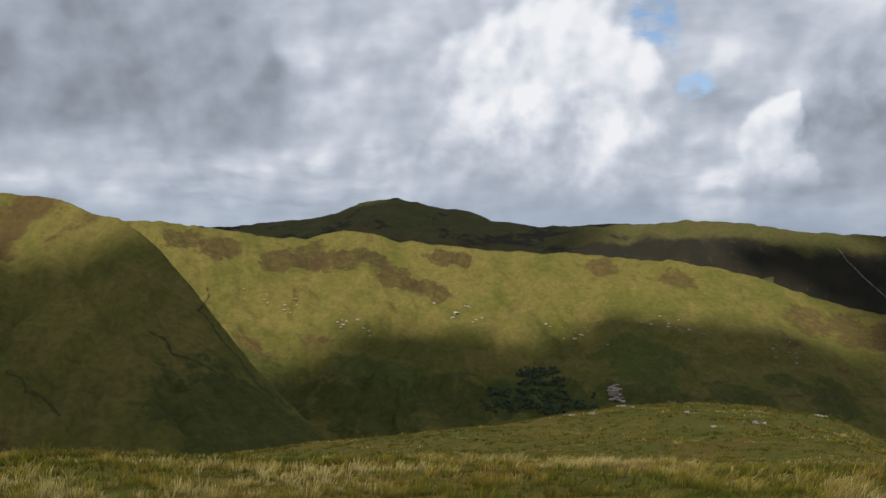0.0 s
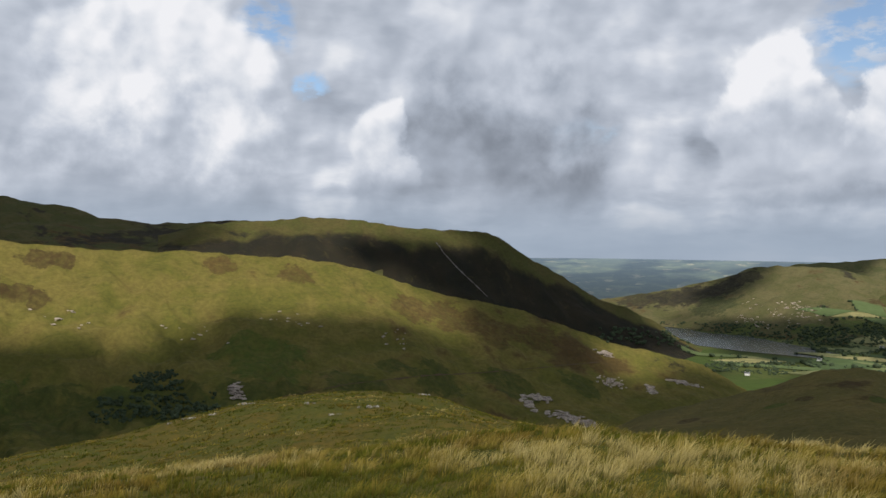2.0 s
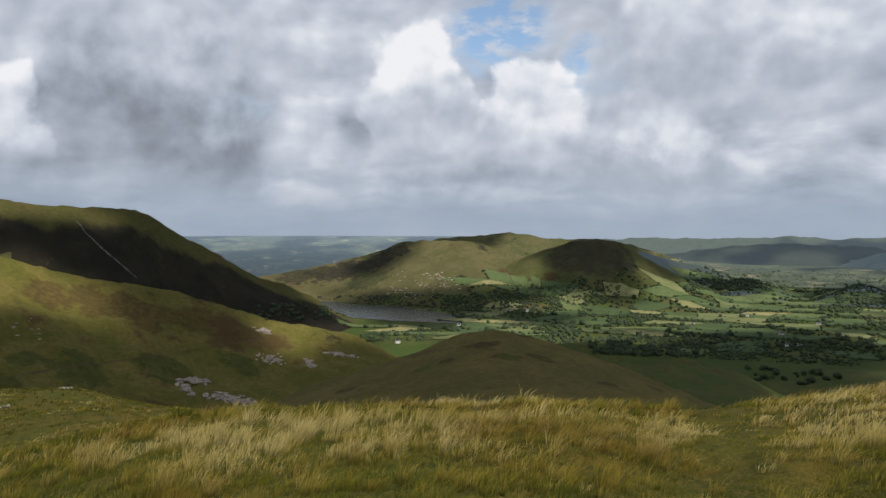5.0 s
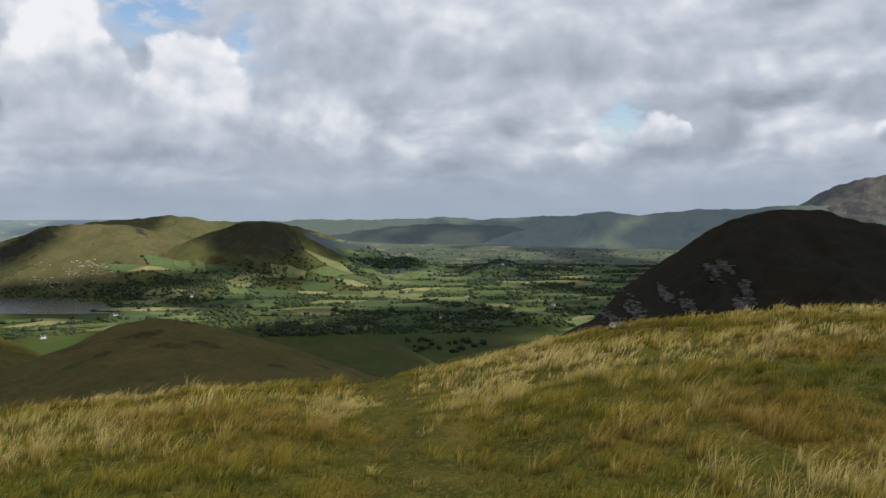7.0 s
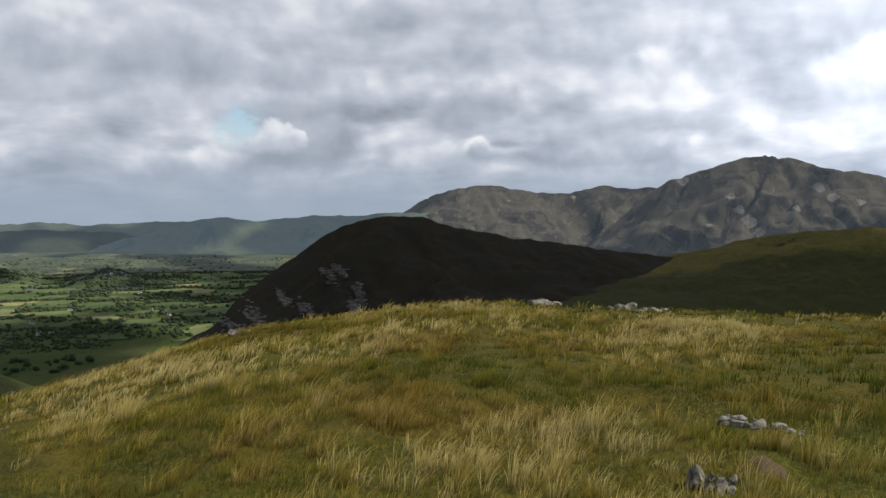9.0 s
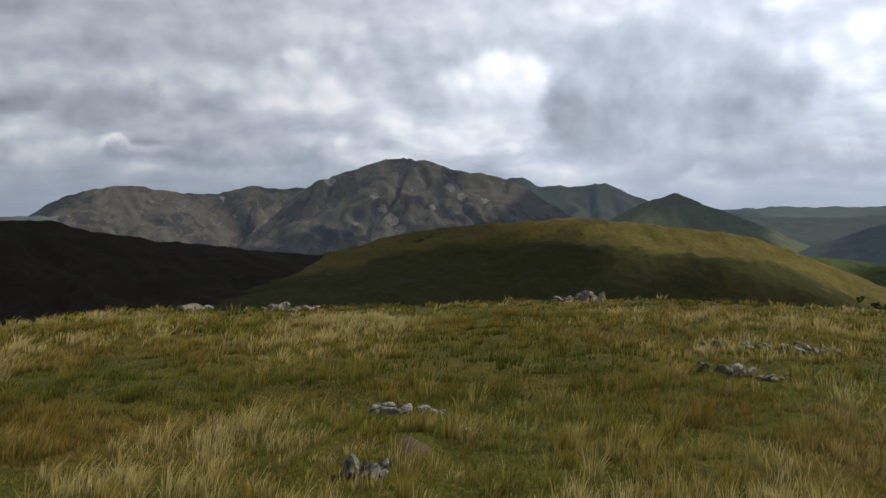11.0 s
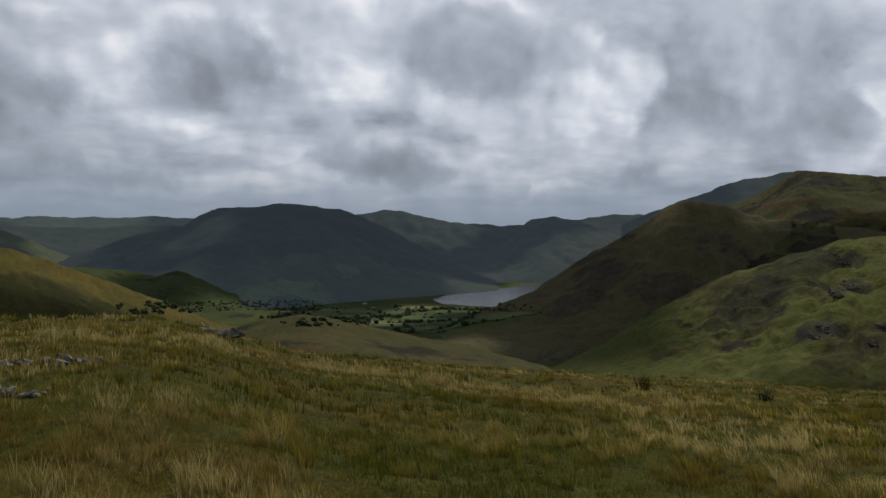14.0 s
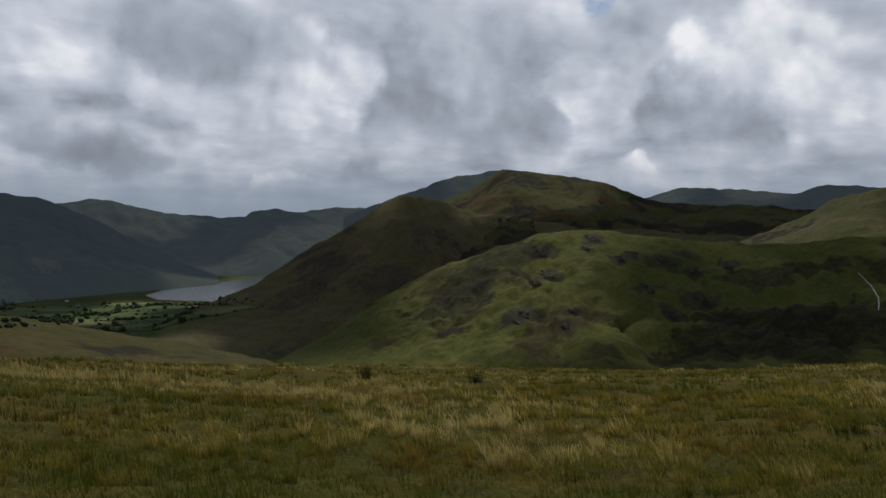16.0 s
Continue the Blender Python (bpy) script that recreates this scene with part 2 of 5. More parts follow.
def finish(n, color, rough=0.9, bump=None, strength=0.5, distance=1.0, haze_glow=None):
    ins = {"Base Color": color, "Roughness": rough, "Specular IOR Level": 0.05}
    if bump is not None:
        ins["Normal"] = n.add("ShaderNodeBump", {"Height": bump, "Strength": strength, "Distance": distance}).outputs[0]
    shader = n.add("ShaderNodeBsdfPrincipled", ins)
    # haze on a distant surface is painted as a faint emission
    if haze_glow:
        shader.inputs["Emission Color"].default_value = (*haze_glow[0], 1)
        shader.inputs["Emission Strength"].default_value = haze_glow[1]
    n.add("ShaderNodeOutputMaterial", {0: shader.outputs[0]})


def fell(name, grass, grass2, bracken, heather, amounts, rock=(0.26, 0.25, 0.24), size=1.0, haze_glow=None, zone=None, patches=(), heather_shade=None):
    """Open hillside: two grasses, bracken, heather and stones. amounts: how much of bracken, heather, rock (0 to 1).
    zone: the heights, from foot 0 to crest 1, between which heather takes over, or heather with shade painted in."""
    mat, n = material(name)
    pos = n.add("ShaderNodeNewGeometry").outputs["Position"]
    nor = n.add("ShaderNodeNewGeometry").outputs["True Normal"]
    squash = n.vec("MULTIPLY", pos, (1 / size, 1 / size, 0.5 / size)).outputs[0]
    large = n.noise(squash, 0.0042, 6, 0.62, 0.6).outputs[0]
    middle = n.noise(squash, 0.017, 7, 0.65, 0.3).outputs[0]
    small = n.noise(squash, 0.09, 6, 0.7).outputs[0]
    color = n.mix(n.remap(middle, 0.38, 0.62), grass, grass2)
    color = n.mix(n.remap(small, 0.3, 0.75, 0.0, 0.22), color, bracken)
    b, h, s = amounts
    if b:
        f = n.math("ADD", n.math("MULTIPLY", large, 0.6), n.math("MULTIPLY", middle, 0.4))
        color = n.mix(n.remap(f, 0.66 - 0.3 * b, 0.72 - 0.3 * b, 0.0, 0.85), color, bracken)
    if h:
        other = n.noise(n.vec("ADD", squash, (310, 70, 40)).outputs[0], 0.006, 7, 0.68, 0.4).outputs[0]
        color = n.mix(n.remap(other, 0.70 - 0.4 * h, 0.76 - 0.4 * h, 0.0, 0.92), color, heather)
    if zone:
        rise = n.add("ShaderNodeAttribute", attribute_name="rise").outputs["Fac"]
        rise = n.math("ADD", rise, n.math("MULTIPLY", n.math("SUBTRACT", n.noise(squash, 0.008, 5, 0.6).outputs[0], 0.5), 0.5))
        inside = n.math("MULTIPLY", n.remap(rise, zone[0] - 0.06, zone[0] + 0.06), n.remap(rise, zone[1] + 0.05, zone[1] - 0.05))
        heather_shade = heather_shade or heather
        color = n.mix(n.math("MULTIPLY", inside, 0.93), color, n.mix(n.remap(middle, 0.3, 0.7), heather_shade, n.mix(0.14, heather_shade, bracken)))
    if s:
        stones = n.noise(n.vec("MULTIPLY", pos, (1 / size, 1 / size, 0.25 / size)).outputs[0], 0.035, 9, 0.72, 1.2).outputs[0]
        color = n.mix(n.remap(stones, 0.74 - 0.24 * s, 0.80 - 0.24 * s, 0.0, 0.8), color, rock)
    if patches:
        stir = n.vec("SUBTRACT", n.noise(pos, 0.022, 6, 0.66).outputs["Color"], (0.5, 0.5, 0.5)).outputs[0]
        for place, reach, paint in patches:
            moved = n.vec("ADD", pos, n.add("ShaderNodeVectorMath", {0: stir, "Scale": reach * 2.6}, operation="SCALE").outputs[0]).outputs[0]
            near = n.vec("DISTANCE", moved, tuple(place)).outputs["Value"]
            color = n.mix(n.remap(near, reach, reach * 0.8, 0.0, 0.9), color, n.mix(n.remap(small, 0.35, 0.65), paint, n.mix(0.5, paint, color)))
    tufts = n.noise(pos, 0.16 / size, 6, 0.72).outputs[0]
    wander = n.noise(squash, 0.045, 6, 0.66, 0.8).outputs[0]
    color = n.mix(n.remap(tufts, 0.36, 0.66, 0.0, 0.42), color, n.mix(0.75, color, (0.018, 0.020, 0.010)))
    color = n.mix(n.remap(wander, 0.54, 0.70, 0.0, 0.42), color, n.mix(0.7, color, (0.024, 0.026, 0.012)))
    color = n.mix(n.remap(wander, 0.42, 0.30, 0.0, 0.5), color, n.mix(0.6, color, grass2))
    relief = n.math("ADD", n.math("MULTIPLY", middle, 12.0 * size), n.math("MULTIPLY", small, 5.0 * size))
    relief = n.math("ADD", relief, n.math("MULTIPLY", tufts, 3.0 * size))
    finish(n, color, 0.95, relief, 0.45, 1.0, haze_glow)
    return mat


OLIVE, STRAW, GREEN = (0.088, 0.090, 0.019), (0.20, 0.165, 0.055), (0.055, 0.080, 0.016)
BRACKEN, HEATHER, DARKGRASS = (0.075, 0.048, 0.020), (0.026, 0.023, 0.019), (0.05, 0.066, 0.018)
# blue light that the far hills emit in place of haze
HAZE_LIGHT = (0.24, 0.33, 0.44)
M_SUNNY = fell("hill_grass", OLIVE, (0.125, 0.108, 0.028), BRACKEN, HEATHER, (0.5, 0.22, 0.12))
M_PEAK = fell("hill_moor", (0.06, 0.066, 0.022), (0.085, 0.075, 0.03), BRACKEN, HEATHER, (0.4, 0.4, 0.1))
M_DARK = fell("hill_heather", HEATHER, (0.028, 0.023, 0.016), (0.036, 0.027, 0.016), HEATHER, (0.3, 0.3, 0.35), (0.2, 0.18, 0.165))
# scarp face near black: heather with cloud shade painted in
M_SCARP = fell("hill_scarp", (0.062, 0.066, 0.02), (0.08, 0.07, 0.026), BRACKEN, HEATHER, (0.3, 0.2, 0.12), (0.2, 0.18, 0.165), zone=(0.06, 0.84), heather_shade=(0.014, 0.0135, 0.013))
M_KNOB = fell("hill_knob", (0.065, 0.08, 0.024), (0.09, 0.088, 0.034), BRACKEN, (0.045, 0.042, 0.028), (0.3, 0.2, 0.12), zone=(0.66, 1.5))
M_FELL = fell("hill_pasture", (0.07, 0.080, 0.032), (0.105, 0.100, 0.048), BRACKEN, HEATHER, (0.3, 0.3, 0.15))
M_BROWN = fell("hill_brown", (0.082, 0.080, 0.020), (0.118, 0.100, 0.030), (0.06, 0.046, 0.018), HEATHER, (0.35, 0.25, 0.05))
# slope below the golden crest painted darker, for the shade on it
M_MOOR = fell("hill_moor_grass", (0.105, 0.092, 0.024), (0.135, 0.110, 0.030), (0.060, 0.048, 0.018), (0.030, 0.027, 0.018), (0.3, 0.2, 0.05), zone=(-0.5, 0.74), heather_shade=(0.040, 0.043, 0.015))
M_KNOLL = fell("hill_green_knoll", (0.05, 0.080, 0.020), (0.085, 0.09, 0.026), (0.075, 0.058, 0.022), HEATHER, (0.42, 0.2, 0.05), size=0.6)
M_ROCKY = fell("hill_scree", (0.088, 0.078, 0.060), (0.066, 0.058, 0.046), (0.056, 0.044, 0.036), (0.034, 0.029, 0.026), (0.4, 0.5, 0.6), (0.24, 0.22, 0.20), haze_glow=(HAZE_LIGHT, 0.10))
M_FAR = fell("hill_far", (0.026, 0.034, 0.020), (0.034, 0.040, 0.025), (0.042, 0.040, 0.028), (0.024, 0.028, 0.022), (0.3, 0.4, 0.05), haze_glow=(HAZE_LIGHT, 0.17))
M_VFELL = fell("hill_valley_side", (0.032, 0.047, 0.022), (0.042, 0.050, 0.026), (0.034, 0.034, 0.022), (0.017, 0.021, 0.018), (0.3, 0.2, 0.1), haze_glow=(HAZE_LIGHT, 0.15), zone=(0.36, 1.5))
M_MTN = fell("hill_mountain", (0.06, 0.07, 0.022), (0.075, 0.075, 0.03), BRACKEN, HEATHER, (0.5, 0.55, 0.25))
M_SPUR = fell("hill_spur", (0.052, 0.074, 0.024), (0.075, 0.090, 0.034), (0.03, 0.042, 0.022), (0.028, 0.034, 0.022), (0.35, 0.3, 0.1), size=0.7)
M_PEAK_FAR = fell("backdrop_peak_grass", (0.07, 0.085, 0.038), (0.09, 0.098, 0.048), (0.07, 0.062, 0.042), (0.05, 0.05, 0.042), (0.3, 0.3, 0.3), haze_glow=(HAZE_LIGHT, 0.09))
M_GREENFAR = fell("backdrop_green_fell", (0.050, 0.064, 0.032), (0.066, 0.076, 0.040), (0.055, 0.056, 0.04), (0.03, 0.04, 0.03), (0.35, 0.4, 0), haze_glow=(HAZE_LIGHT, 0.24))
M_BACK = fell("backdrop_hill", (0.05, 0.065, 0.04), (0.06, 0.07, 0.045), (0.06, 0.06, 0.04), (0.04, 0.05, 0.04), (0.3, 0.3, 0), haze_glow=(HAZE_LIGHT, 0.22))


def valley_material():
    mat, n = material("valley_grass")
    pos = n.add("ShaderNodeNewGeometry").outputs["Position"]
    a = n.noise(pos, 0.006, 5, 0.6).outputs[0]
    b = n.noise(pos, 0.05, 6, 0.65).outputs[0]
    color = n.mix(n.remap(a, 0.4, 0.6), (0.045, 0.068, 0.016), (0.07, 0.08, 0.024))
    color = n.mix(n.remap(b, 0.4, 0.7, 0, 0.6), color, (0.035, 0.05, 0.016))
    finish(n, color, 0.95, b, 0.4, 3.0)
    return mat


def turf_material():
    mat, n = material("turf")
    pos = n.add("ShaderNodeNewGeometry").outputs["Position"]
    a = n.noise(pos, 0.22, 6, 0.62, 0.5).outputs[0]
    b = n.noise(pos, 2.4, 7, 0.68).outputs[0]
    c = n.noise(pos, 22.0, 4, 0.7).outputs[0]
    color = n.mix(n.remap(a, 0.38, 0.62), (0.046, 0.054, 0.008), (0.080, 0.058, 0.011))
    color = n.mix(n.remap(b, 0.42, 0.62, 0, 0.85), color, (0.026, 0.033, 0.007))
    color = n.mix(n.remap(c, 0.46, 0.66, 0, 0.6), color, (0.13, 0.10, 0.028))
    finish(n, color, 0.95, n.math("ADD", b, n.math("MULTIPLY", c, 0.2)), 0.8, 0.12)
    return mat


M_VALLEY, M_TURF = valley_material(), turf_material()

# ---- the ground: one sheet from the hilltop to the horizon ----
FLOOR = -250.0
CREST = [(-60, -12.5), (-28, -13.3), (-16, -14.3), (-3, -14.8), (12, -14.4), (22, -13.8), (27, -13.0), (32, -12.5), (44, -12.5), (60, -12.2), (67, -12.35), (71.3, -11.6),
         (76, -10.7), (82, -8.9), (86, -8.1), (92, -7.4), (98, -6.55), (104, -6.35), (113, -6.65), (125, -6.75), (141, -6.2), (148, -6.25),
         (152.5, -6.5), (155, -7.1), (157, -7.8), (162, -9.3), (170, -10.0), (175, -10.5), (185, -10.65), (196, -10.6), (207, -10.1), (220, -8.7), (260, -8), (300, -12.5)]
CREST_R = [(-60, 16), (-10, 17), (20, 15), (36, 13), (60, 13), (70, 15), (82, 20), (98, 24), (140, 26), (155, 28), (170, 36), (186, 42), (215, 40), (260, 30), (300, 16)]
SPUR = [(-30, -15.6), (-16.4, -14.6), (-5.4, -13.18), (2.8, -12.6), (6.8, -12.07), (9.1, -11.47), (12.9, -10.67), (18, -10.2), (22.1, -10.15),
        (25.7, -10.42), (28.4, -11.4), (31.1, -12.1), (34.8, -12.7), (40, -15)]
SWARD = 0.10


def near_z(az, r):
    """The hilltop and its spur."""
    rc = along(CREST_R, az, 3)
    el = np.radians(along(CREST, az, 1.0))
    zc = 1.6 + rc * np.tan(el) - SWARD
    drop = np.maximum(-zc, 0.25)
    p = np.clip(1 + 1.6 / drop, 1.2, 3.4)
    z = -drop * (r / rc) ** p
    side = 1.6 + r * np.tan(el - radians(2.6))
    z = np.where(r > rc, np.maximum(z, side), z)
    # the spur that runs on to the north
    k = smooth(r, 1.5 * rc, 68.0)
    e = (el - radians(1.0)) * (1 - k) + np.radians(along(SPUR, az, 1.2)) * k
    hump = 1.6 + r * np.tan(e) - SWARD - np.maximum(r - 68, 0) ** 1.5 * 0.06
    inside = smooth(az, -50, -30) * smooth(az, 42, 35)
    z = np.where(r > 1.5 * rc, np.maximum(z, hump * inside - 400 * (1 - inside)), z)
    return z


def ground_z(az, r):
    az = np.where(az > 300, az - 360, az)
    z = near_z(az, r)
    rise = smooth(r, 3150, 5000)
    el_far = along([(-60, -1.5), (35, -0.95), (57, -1.1), (68, -2.7), (120, -2.8), (300, -1.5)], az, 3)
    base = FLOOR + (1.6 + r * np.tan(np.radians(el_far)) - FLOOR) * rise
    z = np.maximum(z, base)
    x, y = r * np.sin(np.radians(az)), r * np.cos(np.radians(az))
    z = z + (fbm(x / 3.1, y / 3.1, 3, 2) * 0.07 + fbm(x / 0.8, y / 0.8, 2, 8) * 0.045) * smooth(r, 1, 4) * smooth(r, 200, 60)
    return z + fbm(x / 14, y / 14, 4, 4) * 0.02 * np.minimum(r, 40) * smooth(r, 6, 30) * 0.4


def ring_radii(stops):
    out = []
    for a, b, n in stops:
        out.append(np.geomspace(a, b, n, endpoint=False))
    return np.concatenate(out + [[stops[-1][1]]])


AZ = np.arange(0, 360, 0.5)
RADII = ring_radii([(0.05, 3, 10), (3, 60, 90), (60, 130, 40), (130, 2500, 40), (2500, 4950, 30)])
aa, rr = np.meshgrid(AZ, RADII, indexing="ij")
ground_me = grid_mesh("ground", polar(aa, rr, ground_z(aa, rr)), wrap=True)
ground = part("ground", ground_me, M_TURF)
ground_me.materials.append(M_VALLEY)
mid_r = np.tile((RADII[:-1] > 150).astype(np.int32), len(AZ))
ground_me.polygons.foreach_set("material_index", mid_r)
cap = bmesh.new()
cap.from_mesh(ground_me)
cap.verts.ensure_lookup_table()
cap.faces.new([cap.verts[i * len(RADII)] for i in reversed(range(len(AZ)))]).smooth = True
cap.to_mesh(ground_me)
cap.free()
tagged(ground, "rough grassy hilltop falling away to a green valley floor", "ground", kind="structure")


# ---- the hills ----
def hill(name, mat, ridge, dist, foot_r, foot_el, label, swell=1.0, rough=0.03, gully=0.5, seed=1, rows=56, step=0.2,
         category="hill", back=0.45, edge=1.0):
    """A hill whose crest runs through (azimuth, elevation) pairs at a distance, with a slope that comes down to a foot."""
    lo, hi = ridge[0][0], ridge[-1][0]
    az = np.arange(lo, hi + step, step)
    rr_ = along(dist, az, 2)
    rf = along(foot_r, az, 2)
    er, ef = along(ridge, az, 0.35), along(foot_el, az, 1)
    er = np.maximum(er, ef - 0.3)
    s = np.concatenate([np.linspace(0, 1, rows), 1 + np.geomspace(0.02, back, 14)])
    a2, s2 = np.meshgrid(az, s, indexing="ij")
    f = np.clip(s2, 0, 1)
    r = rf[:, None] + (rr_ - rf)[:, None] * s2
    e = ef[:, None] + (er - ef)[:, None] * f ** swell
    z = 1.6 + r * np.tan(np.radians(e))
    x, y = r * np.sin(np.radians(a2)), r * np.cos(np.radians(a2))
    high = (rr_ * np.tan(np.radians(er)) - rf * np.tan(np.radians(ef)))[:, None]
    high = np.clip(high, 10, 600)
    width = np.median(rr_) * 0.07
    body = fbm(x / width, y / width, 6, seed, 0.55) * (1 - gully)
    run = rr_.mean() * np.radians(a2) + fbm(x / width, y / width, 3, seed + 5) * width * 0.5
    cuts = -np.abs(fbm(run / (width * 0.8), s2 * 0.9, 4, seed + 9)) * 1.3 * gully
    window = np.sin(np.pi * np.clip(f, 0, 1) * 0.94 + 0.06) ** 0.7
    z = z + (body + cuts) * high * rough * 3.2 * window
    z = z + fbm(a2 * 0.9, r / 60, 4, seed + 2) * r * np.tan(radians(0.09)) * edge * f ** 6
    over = np.maximum(s2 - 1, 0)
    z = z - over ** 1.4 * high * 1.6
    me = grid_mesh(name, polar(a2, r, z))
    me.attributes.new("rise", "FLOAT", "POINT").data.foreach_set("value", f.astype(np.float32).ravel())
    return tagged(part(name, me, mat), label, category, kind="structure" if name.startswith("backdrop") else "")


hill("fell", M_PEAK, [(-45, 1.0), (-15.2, 0.79), (-13, 1.11), (-9.6, 1.46), (-7.7, 1.82), (-5.7, 2.72), (-3.6, 3.09), (-1.8, 2.81), (-0.2, 2.45), (1.8, 2.21),
                      (3.7, 1.57), (6.9, 1.23), (11.5, 1.53), (14.9, 1.5), (22, 0.5)],
     [(0, 2200)], [(0, 1500)], [(0, -3)], "distant rounded summit of dark green moorland", seed=3)
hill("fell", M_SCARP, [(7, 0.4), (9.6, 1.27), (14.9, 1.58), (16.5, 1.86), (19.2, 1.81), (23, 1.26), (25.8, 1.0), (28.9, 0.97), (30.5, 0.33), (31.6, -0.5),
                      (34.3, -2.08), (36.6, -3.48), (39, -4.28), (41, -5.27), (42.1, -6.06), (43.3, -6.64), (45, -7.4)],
     [(7, 1800), (30, 1900), (45, 2100)], [(7, 1300), (45, 1850)], [(7, -6), (30, -9), (45, -8.2)], "flat-topped fell with a scarp darkened by heather and cloud shade", 0.8, seed=7, rough=0.03)
slope = hill("hill", M_SUNNY, [(-30, 1.2), (-24, 1.1), (-19.5, 1.06), (-17, 0.9), (-15.2, 0.75), (-12, 0.3), (-9.4, 0.22), (-7.3, 0.65), (-5.3, 0.77), (-3.3, 0.14), (2.6, -0.34), (12.3, -0.73),
                       (16, -0.92), (19.6, -1.5), (23.1, -2.57), (27.1, -3.74), (30.9, -4.4), (32, -4.73), (34.5, -5.5), (36.6, -6.17), (37.8, -6.7), (40.6, -7.2), (43.7, -7.8), (46.5, -9.35), (49, -11)],
     [(-30, 1250), (20, 1300), (49, 1450)], [(-30, 620), (20, 700), (49, 1200)], [(-30, -18), (0, -18), (30, -16), (49, -12)],
     "broad sunlit hillside of rough olive grass with bracken patches", 0.95, 0.03, 0.4, seed=11, rows=84)
gully_side = hill("hill", M_SUNNY, [(-60, 1.5), (-45, 2.3), (-28.4, 2.55), (-26.3, 2.54), (-24.6, 2.25), (-23.3, 1.68), (-21.6, 1.25), (-19.5, -0.4), (-17, -3.2), (-15.5, -5.2), (-14, -7.2), (-12, -9.6), (-9, -12.5), (-6, -15.5)],
     [(-60, 800), (-28, 900), (-6, 640)], [(-60, 420), (-6, 560)], [(-60, -17), (-6, -17)], "steep grassy hillside with a stream gully", 0.9, 0.03, 0.6, seed=17, rows=64)
hill("hill", M_FELL, [(47.7, -1.52), (49.7, -1.13), (52.4, -0.94), (54.3, -0.71), (55.8, -0.94), (58, -1.21), (60.6, -1.2), (63, -1.6), (66, -2.6)],
     [(0, 3500)], [(0, 3100)], [(0, -4)], "low far hill of green pasture", seed=19, gully=0.2)
pale_fell = hill("fell", M_FELL, [(36, -4), (37.4, -3.64), (39.8, -3.27), (42.2, -2.81), (44.9, -2.18), (46.9, -1.44), (48.9, -1.21), (51.6, -1.33), (53.9, -1.91), (55.4, -2.41), (57.3, -3.24), (60, -4.5)],
     [(36, 2950), (60, 2900)], [(36, 2700), (42, 2600), (52, 2300), (60, 2400)], [(36, -5), (42, -5.5), (50, -6.1), (60, -6)], "rounded pale green fell above a lake", 0.9, seed=23, gully=0.35)
knob = hill("fell", M_KNOB, [(51, -5.5), (53.9, -3.27), (55.4, -2.48), (56.9, -1.9), (58.8, -1.32), (60.2, -1.2), (62, -1.42), (63.1, -2.12), (64.5, -2.96), (66.2, -3.84), (67.8, -4.51), (68.8, -5.01), (71, -5.9)],
     [(0, 2750)], [(0, 2350)], [(0, -6.1)], "knobbly fell with dark heather on its top", 1.1, 0.05, seed=29)
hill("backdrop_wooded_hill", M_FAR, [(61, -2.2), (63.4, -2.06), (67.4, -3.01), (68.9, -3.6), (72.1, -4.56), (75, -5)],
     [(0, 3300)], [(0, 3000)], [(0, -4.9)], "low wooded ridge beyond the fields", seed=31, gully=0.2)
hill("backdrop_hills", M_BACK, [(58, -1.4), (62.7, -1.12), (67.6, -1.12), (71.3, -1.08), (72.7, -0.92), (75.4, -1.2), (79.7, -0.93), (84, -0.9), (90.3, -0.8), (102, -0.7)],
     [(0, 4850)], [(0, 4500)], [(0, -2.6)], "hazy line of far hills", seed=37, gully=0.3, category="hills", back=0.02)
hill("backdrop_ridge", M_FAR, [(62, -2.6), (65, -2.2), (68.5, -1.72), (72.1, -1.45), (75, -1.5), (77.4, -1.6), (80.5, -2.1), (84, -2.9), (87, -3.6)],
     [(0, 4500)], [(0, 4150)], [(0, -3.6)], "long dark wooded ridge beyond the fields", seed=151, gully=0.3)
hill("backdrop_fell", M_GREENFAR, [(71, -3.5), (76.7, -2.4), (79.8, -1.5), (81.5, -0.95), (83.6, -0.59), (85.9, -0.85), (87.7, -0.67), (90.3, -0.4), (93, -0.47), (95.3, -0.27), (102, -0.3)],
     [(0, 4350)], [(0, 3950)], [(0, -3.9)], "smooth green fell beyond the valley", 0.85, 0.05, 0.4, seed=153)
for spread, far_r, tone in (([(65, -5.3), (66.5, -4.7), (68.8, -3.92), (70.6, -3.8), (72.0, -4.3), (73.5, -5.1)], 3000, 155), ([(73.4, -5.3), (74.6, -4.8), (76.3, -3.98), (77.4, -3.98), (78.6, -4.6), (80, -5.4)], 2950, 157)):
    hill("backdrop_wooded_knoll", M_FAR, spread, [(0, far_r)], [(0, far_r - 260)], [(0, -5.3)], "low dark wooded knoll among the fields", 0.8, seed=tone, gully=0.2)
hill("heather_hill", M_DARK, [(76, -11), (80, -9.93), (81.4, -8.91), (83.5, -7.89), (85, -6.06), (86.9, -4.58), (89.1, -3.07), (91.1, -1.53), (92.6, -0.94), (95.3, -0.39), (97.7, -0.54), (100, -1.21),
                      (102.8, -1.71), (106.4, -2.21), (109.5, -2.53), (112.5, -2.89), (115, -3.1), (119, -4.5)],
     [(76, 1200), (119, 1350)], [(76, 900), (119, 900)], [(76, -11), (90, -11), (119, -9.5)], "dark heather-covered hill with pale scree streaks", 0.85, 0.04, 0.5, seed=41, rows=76)
